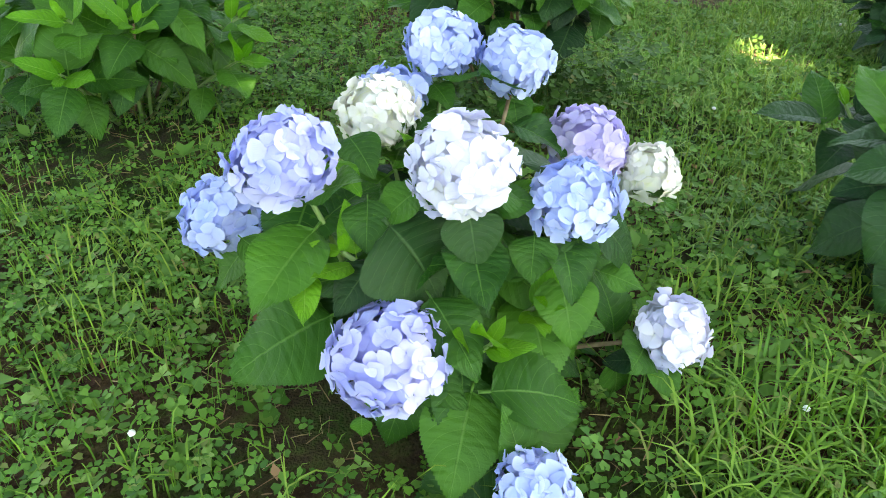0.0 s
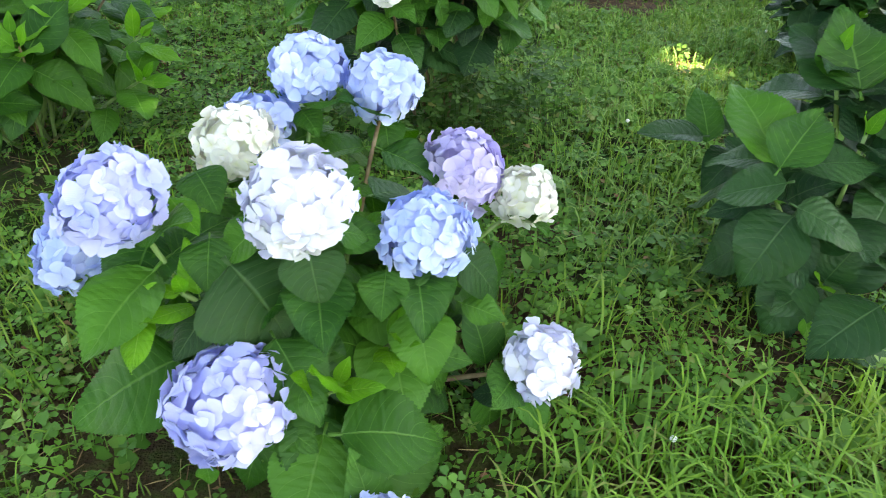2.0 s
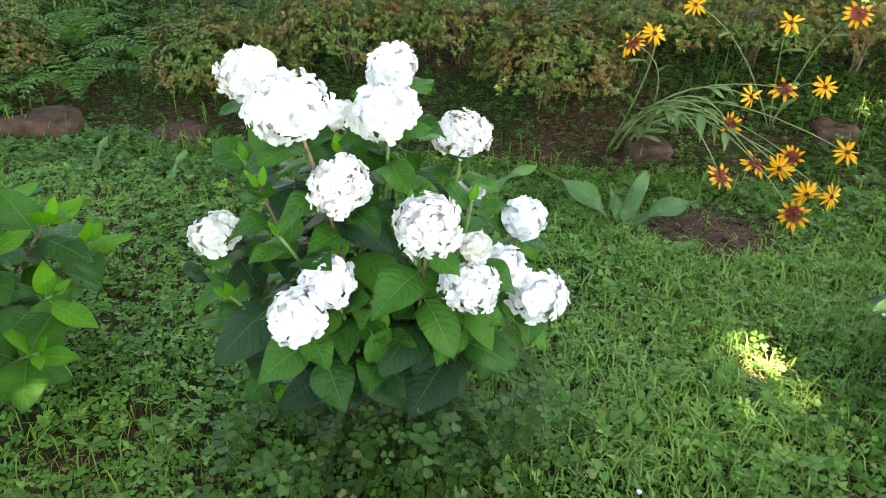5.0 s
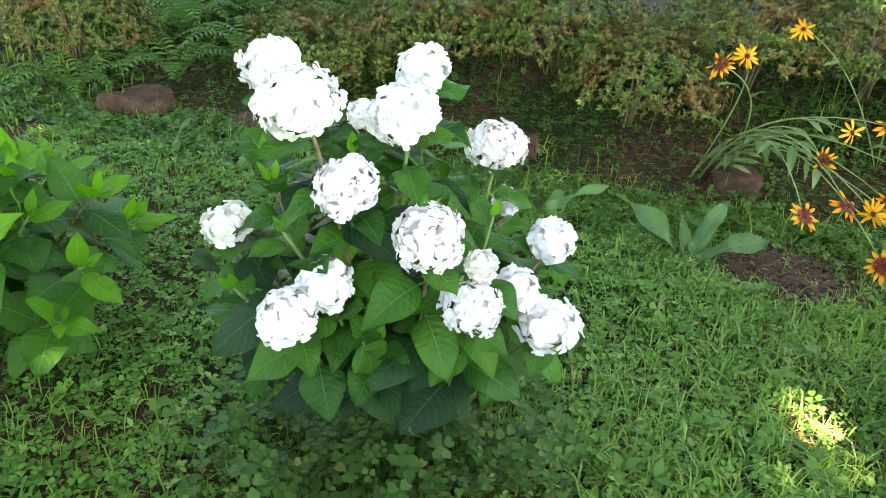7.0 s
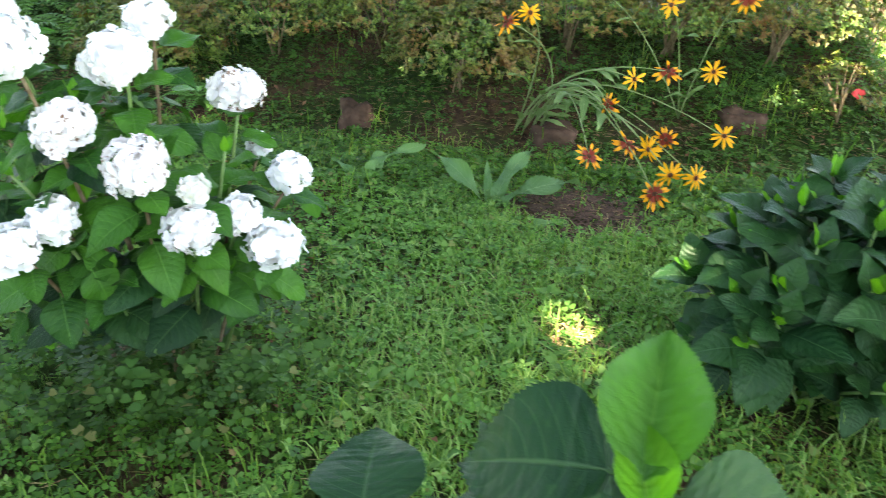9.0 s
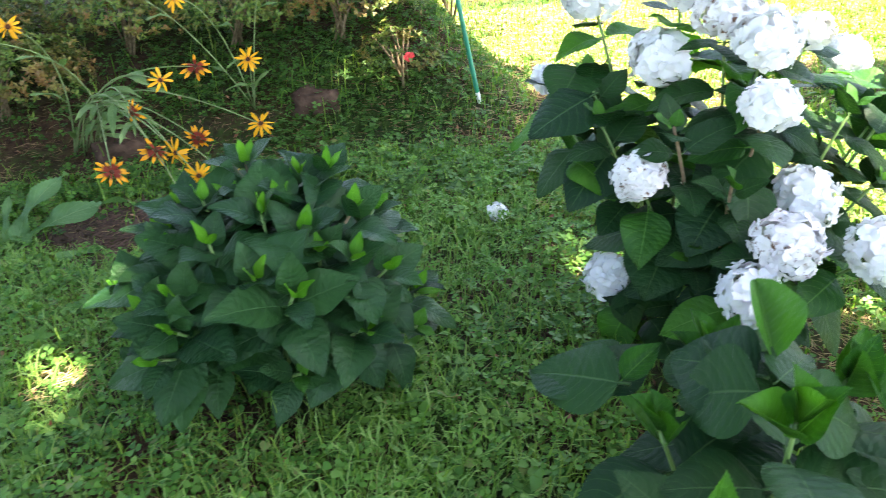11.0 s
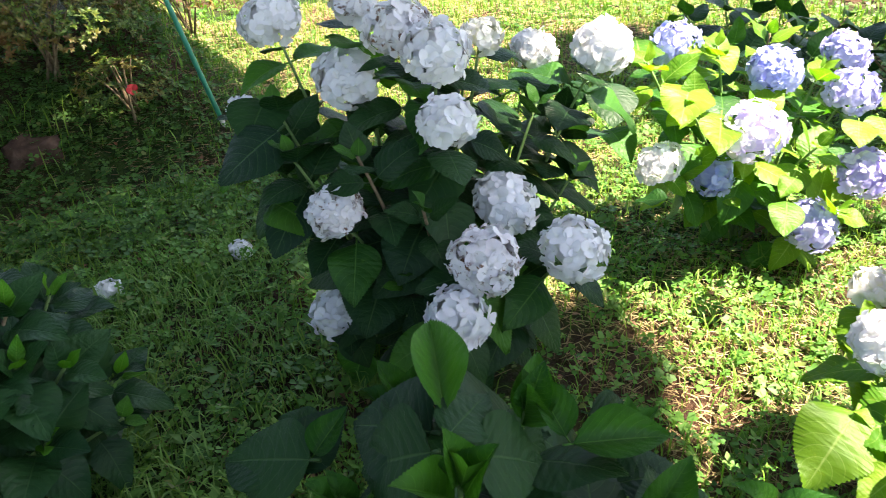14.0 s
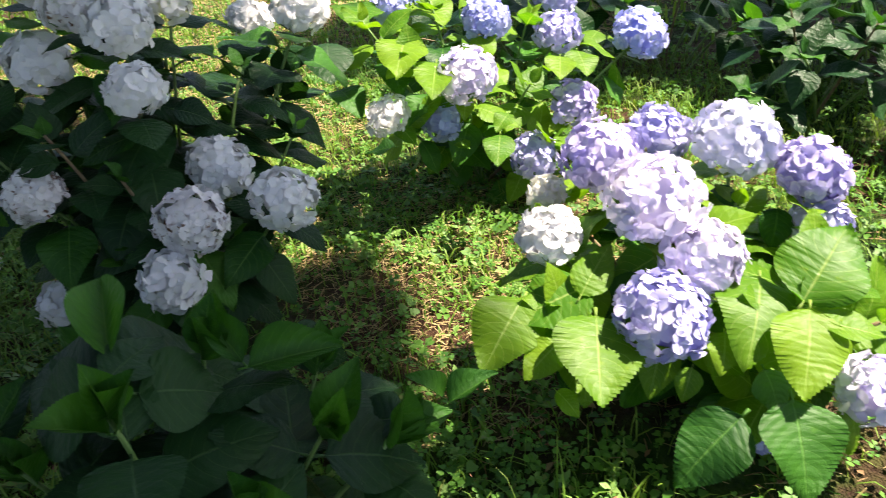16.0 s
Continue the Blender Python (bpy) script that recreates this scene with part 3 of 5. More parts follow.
leafy(low_bush, [(3.0, 1.98, 0.52), (3.2, 2.12, 0.46), (2.86, 2.14, 0.38), (3.03, 2.3, 0.40), (3.4, 2.1, 0.30), (3.3, 1.88, 0.36), (2.82, 1.9, 0.40), (3.1, 1.8, 0.36), (3.42, 1.86, 0.26)],
      8, ("folded", "folded", "dark", "dark"), sizes=(0.09, 0.13, 0.19, 0.21, 0.19), rise=(75, 55, 18, 4, -8))

# the large white bush at the edge of the shade
snow_bush = bush_root("hydrangea_bush", 3.42, 2.98, "large hydrangea with dark leaves and white mophead flowers in the shade")
flowering(snow_bush, [
    ("w", 3.18, 3.50, 0.88, 0.101), ("w", 3.31, 3.26, 0.74, 0.105), ("s", 3.39, 3.34, 0.92, 0.075), ("s", 3.42, 3.11, 0.89, 0.095),
    ("w", 3.47, 2.98, 0.85, 0.093), ("c", 3.63, 3.04, 0.85, 0.058), ("w", 3.98, 2.97, 0.77, 0.098), ("w", 3.98, 3.33, 0.68, 0.084),
    ("w", 3.42, 2.84, 0.72, 0.077), ("s", 3.13, 2.92, 0.52, 0.079), ("w", 3.57, 2.82, 0.46, 0.095), ("s", 3.39, 2.61, 0.45, 0.090),
    ("w", 3.62, 2.57, 0.43, 0.085), ("w", 3.29, 2.57, 0.34, 0.082), ("w", 3.10, 2.98, 0.17, 0.075), ("w", 3.06, 3.57, 0.60, 0.054)],
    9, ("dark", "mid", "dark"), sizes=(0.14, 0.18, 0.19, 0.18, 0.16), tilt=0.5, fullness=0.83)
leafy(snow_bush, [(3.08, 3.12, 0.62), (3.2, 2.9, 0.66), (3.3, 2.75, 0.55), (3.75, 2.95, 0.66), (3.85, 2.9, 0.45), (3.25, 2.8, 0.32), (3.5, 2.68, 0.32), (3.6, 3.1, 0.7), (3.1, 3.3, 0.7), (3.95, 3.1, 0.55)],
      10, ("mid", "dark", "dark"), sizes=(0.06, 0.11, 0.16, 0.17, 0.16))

# the far purple bush, in the sun
purple_bush = bush_root("hydrangea_bush", 4.72, 3.05, "sunlit hydrangea with pale blue and purple mophead flowers")
flowering(purple_bush, [
    ("w", 4.23, 2.97, 0.35, 0.072), ("l", 4.44, 2.95, 0.26, 0.078), ("v", 4.48, 2.84, 0.44, 0.102), ("l", 4.76, 3.03, 0.53, 0.100),
    ("i", 5.01, 2.91, 0.44, 0.085), ("l", 5.25, 2.71, 0.40, 0.112), ("p", 4.87, 2.70, 0.25, 0.090), ("i", 4.63, 2.68, 0.13, 0.090),
    ("i", 5.2, 3.1, 0.5, 0.085), ("l", 4.55, 3.3, 0.6, 0.09)],
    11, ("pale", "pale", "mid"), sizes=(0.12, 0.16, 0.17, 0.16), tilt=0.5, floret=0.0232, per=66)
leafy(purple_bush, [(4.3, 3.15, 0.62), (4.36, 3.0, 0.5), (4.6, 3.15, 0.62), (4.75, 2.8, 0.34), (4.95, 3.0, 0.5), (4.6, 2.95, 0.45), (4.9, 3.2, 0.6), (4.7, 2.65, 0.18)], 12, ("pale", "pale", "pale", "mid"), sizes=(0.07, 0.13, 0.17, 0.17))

# the near lilac bush, in the sun
lilac_bush = bush_root("hydrangea_bush", 4.25, 1.68, "hydrangea with lilac, blue and white flowers, leaves coloured yellow-green as sunlit")
flowering(lilac_bush, [
    ("w", 3.95, 1.96, 0.41, 0.081), ("p", 4.19, 2.02, 0.50, 0.100), ("i", 4.39, 2.00, 0.49, 0.083), ("f", 4.42, 1.81, 0.52, 0.112),
    ("p", 4.47, 1.64, 0.47, 0.091), ("v", 4.10, 1.80, 0.50, 0.114), ("v", 4.10, 1.67, 0.41, 0.091), ("i", 3.94, 1.65, 0.36, 0.099),
    ("i", 4.44, 1.59, 0.37, 0.070), ("w", 4.40, 1.49, 0.24, 0.068), ("v", 4.18, 1.33, 0.21, 0.076), ("i", 4.10, 1.49, 0.03, 0.044),
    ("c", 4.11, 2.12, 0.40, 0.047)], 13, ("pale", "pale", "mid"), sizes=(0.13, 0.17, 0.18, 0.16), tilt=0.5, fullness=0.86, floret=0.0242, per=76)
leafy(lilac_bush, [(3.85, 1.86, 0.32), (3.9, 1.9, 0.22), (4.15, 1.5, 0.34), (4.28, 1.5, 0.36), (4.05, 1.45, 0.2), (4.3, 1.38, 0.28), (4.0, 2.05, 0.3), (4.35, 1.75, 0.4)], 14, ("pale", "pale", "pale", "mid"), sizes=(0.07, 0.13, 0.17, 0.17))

# leafy bushes in the far shade
for i, (x, y, s) in enumerate([(6.0, 2.35, 0.45), (6.3, 3.3, 0.7), (5.9, 4.1, 0.65), (6.75, 2.4, 0.7), (6.0, 1.6, 0.5)]):
    far_bush = bush_root("hydrangea_bush", x, y, "dark leafy hydrangea bush without flowers in deep shade", "far leafy hydrangeas")
    leafy(far_bush, dome(far_bush, 10, 20 + i, s, s * 0.9, 0.45 + 0.4 * (s - 0.4), 0.35), 20 + i, ("mid", "mid", "deep"), sizes=(0.07, 0.14, 0.18, 0.19))


# single leaves that stand out
def set_leaves(bush, rows, up=(0, -0.25, 1)):
    """Leaves by kind, base, point and breadth."""
    for i, (kind, ax, ay, az, bx, by, bz, width) in enumerate(rows):
        set_leaf(bush, kind, (ax, ay, az), (bx, by, bz), width, up, i)


set_leaves(blue_bush, [
    ("mid", -0.2, 1.02, 0.22, -0.38, 0.94, 0.16, 1.35),
    ("mid", -0.24, 1.14, 0.4, -0.27, 1.02, 0.33, 1.3),
    ("dark", 0.04, 1.03, 0.44, 0.06, 0.97, 0.36, 1.35),
    ("dark", -0.09, 1.04, 0.4, 0.01, 0.98, 0.3, 1.9),
    ("mid", -0.04, 1.09, 0.44, -0.12, 1.05, 0.4, 1.2),
    ("mid", -0.13, 1.09, 0.42, -0.13, 1.02, 0.36, 1.2),
    ("mid", 0.08, 0.89, 0.16, 0.27, 0.92, 0.13, 1.25),
    ("mid", 0.05, 0.91, 0.14, 0.01, 0.75, 0.06, 1.1),
    ("young", -0.23, 0.99, 0.34, -0.22, 0.89, 0.31, 1.0),
    ("mid", -0.02, 0.97, 0.3, 0.06, 0.85, 0.24, 1.1),
    ("mid", 0.21, 1.06, 0.28, 0.23, 0.96, 0.2, 1.2),
    ("dark", 0.29, 1.14, 0.34, 0.37, 1.12, 0.26, 1.3),
    ("mid", 0.16, 1.07, 0.36, 0.15, 1.0, 0.31, 1.3),
    ("mid", 0.24, 1.1, 0.34, 0.25, 1.02, 0.3, 1.2)])
set_leaves(blue_bush, [
    ("dark", -0.12, 1.02, 0.34, -0.18, 0.95, 0.28, 1.1),
    ("mid", 0.29, 1.1, 0.26, 0.37, 1.07, 0.24, 1.0),
    ("mid", 0.08, 1.04, 0.46, 0.14, 1.06, 0.44, 1.5),
    ("young", -0.19, 1.12, 0.48, -0.14, 1.07, 0.44, 1.3),
    ("mid", -0.17, 1.21, 0.48, -0.12, 1.13, 0.46, 1.2),
    ("dark", 0.14, 1.15, 0.46, 0.23, 1.24, 0.42, 1.0),
    ("mid", 0.4, 1.04, 0.1, 0.44, 0.96, 0.07, 1.1),
    ("dark", 0.37, 1.03, 0.1, 0.31, 1.05, 0.08, 1.2),
    ("young", 0.09, 0.91, 0.24, 0.05, 0.84, 0.34, 1.1),
    ("mid", -0.38, 1.15, 0.3, -0.32, 1.12, 0.26, 1.2),
    ("mid", -0.02, 1.48, 0.47, 0.02, 1.43, 0.44, 1.2),
    ("mid", 0.15, 1.49, 0.44, 0.16, 1.42, 0.4, 1.3),
    ("mid", -0.14, 0.87, 0.12, -0.14, 0.86, 0.08, 1.2),
    ("mid", 0.12, 0.88, 0.08, 0.12, 0.93, 0.12, 1.0)])
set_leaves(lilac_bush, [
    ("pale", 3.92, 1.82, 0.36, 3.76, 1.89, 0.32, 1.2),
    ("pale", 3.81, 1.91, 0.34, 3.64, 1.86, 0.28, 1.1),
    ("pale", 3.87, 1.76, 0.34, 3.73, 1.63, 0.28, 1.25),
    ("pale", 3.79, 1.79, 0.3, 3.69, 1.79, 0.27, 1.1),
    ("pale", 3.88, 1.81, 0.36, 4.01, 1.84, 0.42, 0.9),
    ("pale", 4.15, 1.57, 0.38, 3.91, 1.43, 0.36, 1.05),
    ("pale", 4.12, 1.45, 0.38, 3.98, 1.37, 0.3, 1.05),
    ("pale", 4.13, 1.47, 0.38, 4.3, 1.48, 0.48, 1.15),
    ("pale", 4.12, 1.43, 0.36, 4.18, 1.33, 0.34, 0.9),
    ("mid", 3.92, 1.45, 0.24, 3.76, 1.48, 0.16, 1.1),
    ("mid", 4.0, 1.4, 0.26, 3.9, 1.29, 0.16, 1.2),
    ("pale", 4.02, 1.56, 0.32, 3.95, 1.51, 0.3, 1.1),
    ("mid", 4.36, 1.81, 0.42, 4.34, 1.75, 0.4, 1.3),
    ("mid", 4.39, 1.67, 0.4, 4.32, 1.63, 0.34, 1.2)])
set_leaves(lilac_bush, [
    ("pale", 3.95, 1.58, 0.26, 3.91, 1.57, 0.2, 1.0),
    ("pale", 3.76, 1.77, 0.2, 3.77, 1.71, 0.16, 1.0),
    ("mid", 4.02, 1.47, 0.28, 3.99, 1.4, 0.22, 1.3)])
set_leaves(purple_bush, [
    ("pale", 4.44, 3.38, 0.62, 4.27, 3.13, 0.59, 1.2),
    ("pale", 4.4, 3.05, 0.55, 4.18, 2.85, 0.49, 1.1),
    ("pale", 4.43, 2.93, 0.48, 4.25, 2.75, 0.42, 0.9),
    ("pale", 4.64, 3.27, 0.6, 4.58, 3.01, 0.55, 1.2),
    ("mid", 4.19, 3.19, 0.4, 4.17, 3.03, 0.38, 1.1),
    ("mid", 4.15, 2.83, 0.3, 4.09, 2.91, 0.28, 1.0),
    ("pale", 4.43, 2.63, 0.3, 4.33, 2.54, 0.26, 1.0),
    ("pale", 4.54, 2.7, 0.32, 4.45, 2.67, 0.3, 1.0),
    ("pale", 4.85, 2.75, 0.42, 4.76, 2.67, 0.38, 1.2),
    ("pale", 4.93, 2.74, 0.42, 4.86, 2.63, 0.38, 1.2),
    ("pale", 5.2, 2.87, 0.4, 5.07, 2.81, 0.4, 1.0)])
set_leaves(right_bush, [
    ("deep", 0.9, 1.23, 0.42, 0.8, 1.28, 0.36, 1.35),
    ("deep", 0.92, 1.21, 0.36, 0.82, 1.16, 0.24, 1.2),
    ("deep", 0.92, 1.21, 0.38, 1.03, 1.14, 0.34, 1.1),
    ("mid", 0.91, 1.3, 0.42, 0.86, 1.51, 0.56, 0.95),
    ("deep", 0.92, 1.35, 0.4, 0.82, 1.43, 0.38, 0.95),
    ("deep", 0.95, 1.29, 0.42, 1.11, 1.28, 0.44, 0.9),
    ("deep", 0.86, 1.55, 0.36, 0.7, 1.52, 0.38, 0.7),
    ("deep", 1.03, 1.28, 0.16, 0.94, 1.23, 0.05, 1.2),
    ("deep", 1.14, 1.18, 0.16, 0.99, 1.13, 0.08, 1.1),
    ("mid", 0.88, 1.56, 0.34, 0.88, 1.67, 0.44, 0.9),
    ("mid", 0.89, 1.25, 0.44, 1.0, 1.35, 0.52, 0.9),
    ("deep", 1.12, 1.47, 0.5, 1.05, 1.63, 0.6, 1.2),
    ("mid", 1.13, 1.46, 0.5, 1.11, 1.58, 0.64, 1.3),
    ("young", 1.02, 1.22, 0.1, 1.02, 1.18, 0.06, 1.1)])
set_leaves(right_bush, [
    ("folded", 1.48, 1.62, 0.78, 1.5, 1.77, 0.86, 1.0),
    ("deep", 1.45, 1.64, 0.77, 1.27, 1.67, 0.73, 1.4),
    ("deep", 1.18, 1.62, 0.66, 1.16, 1.75, 0.68, 1.5),
    ("deep", 1.52, 1.63, 0.76, 1.67, 1.62, 0.70, 1.3),
    ("deep", 1.43, 1.67, 0.7, 1.45, 1.82, 0.66, 1.4),
    ("rolled", 1.49, 1.60, 0.76, 1.47, 1.68, 0.82, 1.0)], (-0.1, -0.5, 0.9))
set_leaves(low_bush, [
    ("folded", 3.05, 2.13, 0.52, 3.11, 2.31, 0.56, 0.75),
    ("dark", 3.02, 2.12, 0.5, 2.92, 2.25, 0.46, 1.5),
    ("dark", 3.0, 2.08, 0.5, 2.89, 2.17, 0.44, 1.5),
    ("dark", 3.07, 2.11, 0.5, 3.25, 2.18, 0.42, 1.3),
    ("folded", 3.24, 2.05, 0.44, 3.23, 2.15, 0.5, 0.9),
    ("folded", 3.24, 2.03, 0.44, 3.4, 1.98, 0.42, 0.8),
    ("folded", 2.85, 2.29, 0.38, 2.93, 2.31, 0.44, 0.9),
    ("dark", 2.84, 2.28, 0.38, 2.69, 2.43, 0.32, 1.0),
    ("dark", 3.06, 2.06, 0.48, 3.2, 2.03, 0.42, 1.3),
    ("dark", 2.98, 2.16, 0.48, 3.07, 2.23, 0.46, 1.5),
    ("dark", 3.17, 2.15, 0.42, 3.24, 2.12, 0.34, 1.2),
    ("dark", 3.37, 2.16, 0.34, 3.5, 2.12, 0.26, 1.0),
    ("dark", 2.88, 2.37, 0.36, 2.82, 2.44, 0.36, 1.1),
    ("dark", 3.03, 2.08, 0.52, 3.15, 2.16, 0.5, 0.9)], (-0.1, -0.5, 0.9))
set_leaves(low_bush, [
    ("folded", 3.52, 1.84, 0.3, 3.47, 1.88, 0.36, 0.9),
    ("folded", 3.52, 1.82, 0.3, 3.61, 1.78, 0.34, 0.8),
    ("dark", 2.81, 2.31, 0.34, 2.93, 2.35, 0.42, 1.0),
    ("dark", 2.79, 2.31, 0.34, 2.7, 2.45, 0.34, 1.0),
    ("dark", 3.45, 1.89, 0.26, 3.38, 2.01, 0.2, 1.2)])
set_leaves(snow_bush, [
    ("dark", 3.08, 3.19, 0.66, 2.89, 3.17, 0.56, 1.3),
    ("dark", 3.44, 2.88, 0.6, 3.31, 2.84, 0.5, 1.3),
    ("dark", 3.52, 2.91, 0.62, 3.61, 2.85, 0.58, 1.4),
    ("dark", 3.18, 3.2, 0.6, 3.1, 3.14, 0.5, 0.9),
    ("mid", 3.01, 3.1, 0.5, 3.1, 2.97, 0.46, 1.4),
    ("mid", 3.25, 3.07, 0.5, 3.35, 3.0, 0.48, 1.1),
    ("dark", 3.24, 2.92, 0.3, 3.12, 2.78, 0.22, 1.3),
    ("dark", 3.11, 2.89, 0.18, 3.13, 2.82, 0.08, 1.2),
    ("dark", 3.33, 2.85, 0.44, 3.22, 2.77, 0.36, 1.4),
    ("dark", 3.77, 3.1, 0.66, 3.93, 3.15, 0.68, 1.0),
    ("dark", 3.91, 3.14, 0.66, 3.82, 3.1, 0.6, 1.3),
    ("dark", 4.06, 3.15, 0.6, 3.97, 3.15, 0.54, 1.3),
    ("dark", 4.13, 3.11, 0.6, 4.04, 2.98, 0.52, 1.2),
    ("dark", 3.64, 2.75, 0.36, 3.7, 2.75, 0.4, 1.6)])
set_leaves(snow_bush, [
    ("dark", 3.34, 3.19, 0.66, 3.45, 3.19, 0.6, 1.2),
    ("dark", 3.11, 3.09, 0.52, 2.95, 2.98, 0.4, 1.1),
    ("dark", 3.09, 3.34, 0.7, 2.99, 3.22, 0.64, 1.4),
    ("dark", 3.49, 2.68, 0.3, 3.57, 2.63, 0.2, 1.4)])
set_leaves(white_bush, [
    ("dark", -0.09, 2.54, 0.52, -0.15, 2.5, 0.42, 1.5),
    ("dark", 0.01, 2.41, 0.42, -0.1, 2.31, 0.32, 1.2),
    ("dark", -0.2, 2.41, 0.5, -0.15, 2.46, 0.46, 1.3),
    ("mid", 0.26, 2.63, 0.76, 0.29, 2.68, 0.7, 1.3),
    ("young", 0.15, 2.53, 0.6, 0.17, 2.48, 0.52, 1.3),
    ("mid", 0.29, 2.33, 0.44, 0.31, 2.34, 0.36, 1.6),
    ("young", 0.45, 2.47, 0.42, 0.46, 2.45, 0.34, 1.1),
    ("mid", 0.37, 2.47, 0.44, 0.31, 2.44, 0.42, 1.3),
    ("mid", -0.12, 2.67, 0.68, -0.23, 2.71, 0.72, 1.2),
    ("mid", -0.07, 2.68, 0.62, -0.04, 2.76, 0.62, 1.4),
    ("mid", 0.3, 2.51, 0.52, 0.34, 2.49, 0.44, 1.4),
    ("mid", 0.38, 2.55, 0.52, 0.36, 2.54, 0.46, 1.2),
    ("mid", 0.6, 2.91, 0.42, 0.63, 2.89, 0.36, 1.3),
    ("young", 0.54, 2.54, 0.4, 0.52, 2.51, 0.36, 1.1)])
set_leaves(white_bush, [
    ("young", -0.0, 2.44, 0.16, 0.03, 2.42, 0.1, 1.2),
    ("mid", -0.03, 2.43, 0.2, -0.07, 2.4, 0.12, 1.2),
    ("mid", 0.06, 2.41, 0.3, 0.08, 2.4, 0.24, 1.2),
    ("mid", 0.17, 2.42, 0.34, 0.2, 2.46, 0.32, 1.3),
    ("dark", -0.16, 2.58, 0.54, -0.26, 2.56, 0.54, 1.2),
    ("mid", 0.18, 2.67, 0.74, 0.21, 2.69, 0.78, 1.2),
    ("young", 0.32, 2.73, 0.76, 0.34, 2.83, 0.74, 1.2),
    ("dark", -0.09, 2.49, 0.5, -0.03, 2.47, 0.42, 1.5)])


# fallen flower heads
for x, y, radius, kind in ((2.49, 3.96, 0.045, "w"), (3.0, 3.98, 0.04, "w")):
    spot = thing("fallen_flower_head", (x, y, ground(x, y)), "white hydrangea flower head fallen on the clover", "flower", "fallen flowers")
    flower_head(spot, (x, y, spot.location.z + radius * 0.55 + 0.02), (0.2, -0.3, 1), radius, kind, 900 + int(x * 10), floret=0.018)


# ---- the bank: stones, azaleas, ferns ----
def stone(x, y, sx, sy, sz, seed):
    bm = bmesh.new()
    bmesh.ops.create_icosphere(bm, subdivisions=3, radius=1)
    for v in bm.verts:
        n = v.co.copy()
        lump = 1 + 0.4 * noise.noise(n * 1.7 + Vector((seed * 3.1, 0, 0))) + 0.08 * noise.noise(n * 4 + Vector((0, seed, 0)))
        v.co = Vector((max(-0.8, min(0.8, n.x)) * sx, max(-0.75, min(0.75, n.y)) * sy, max(-0.6, min(0.72, n.z)) * sz)) * lump
    me = bpy.data.meshes.new("stone")
    bm.to_mesh(me)
    bm.free()
    me.materials.append(ROCK)
    me.polygons.foreach_set("use_smooth", [True] * len(me.polygons))
    ob = new("edging_stone", me)
    ob.matrix_basis = pose(x, y, ground(x, y) - sz * 0.12, 0, 0, seed * 37 % 40 - 20)
    return tagged(ob, "weathered brown stone at the foot of the planted bank", "stone", "edging stones")


for i, (x, y, sx, sy, sz) in enumerate([(-2.4, 4.75, 0.3, 0.2, 0.2), (-1.56, 4.85, 0.2, 0.16, 0.16), (-0.02, 5.2, 0.13, 0.12, 0.2),
                                       (1.19, 5.2, 0.18, 0.14, 0.13), (2.25, 5.5, 0.17, 0.13, 0.12)]):
    stone(x, y, sx, sy, sz, i + 1)


def rosette_leaves(centres, normals, size, per, r, shape=0.28):
    """Many small pointed leaves in rosettes: vertices and faces, four corners each."""
    n = len(centres)
    c = np.repeat(centres, per, axis=0)
    nn = np.repeat(normals, per, axis=0)
    k = n * per
    rand = r.normal(size=(k, 3))
    side = np.cross(nn, rand)
    side /= np.linalg.norm(side, axis=1, keepdims=True) + 1e-9
    way = side * r.uniform(0.55, 1.0, (k, 1)) + nn * r.uniform(0.1, 0.8, (k, 1))
    way /= np.linalg.norm(way, axis=1, keepdims=True)
    across = np.cross(way, nn)
    across /= np.linalg.norm(across, axis=1, keepdims=True) + 1e-9
    ln = size * r.uniform(0.6, 1.25, (k, 1))
    up = np.cross(across, way)
    v = np.empty((k, 5, 3))
    v[:, 0] = c
    v[:, 1] = c + way * ln * 0.5 + across * ln * shape + up * ln * 0.08
    v[:, 2] = c + way * ln - up * ln * 0.12
    v[:, 3] = c + way * ln * 0.5 - across * ln * shape + up * ln * 0.08
    v[:, 4] = c + way * ln * 0.5
    base = np.arange(k)[:, None] * 5
    f = np.concatenate([base + np.array([[0, 1, 4]]), base + np.array([[1, 2, 4]]), base + np.array([[2, 3, 4]]), base + np.array([[3, 0, 4]])])
    return v.reshape(-1, 3), f


def fast_mesh(name, v, f, material, smooth=False):
    """A triangle mesh from two arrays."""
    me = bpy.data.meshes.new(name)
    v, f = np.asarray(v, dtype=np.float32), np.asarray(f, dtype=np.int32)
    me.vertices.add(len(v))
    me.vertices.foreach_set("co", v.ravel())
    me.loops.add(f.size)
    me.loops.foreach_set("vertex_index", f.ravel())
    me.polygons.add(len(f))
    me.polygons.foreach_set("loop_start", np.arange(len(f), dtype=np.int32) * 3)
    me.polygons.foreach_set("loop_total", np.full(len(f), 3, dtype=np.int32))
    me.update(calc_edges=True)
    me.validate()
    me.materials.append(material)
    return me


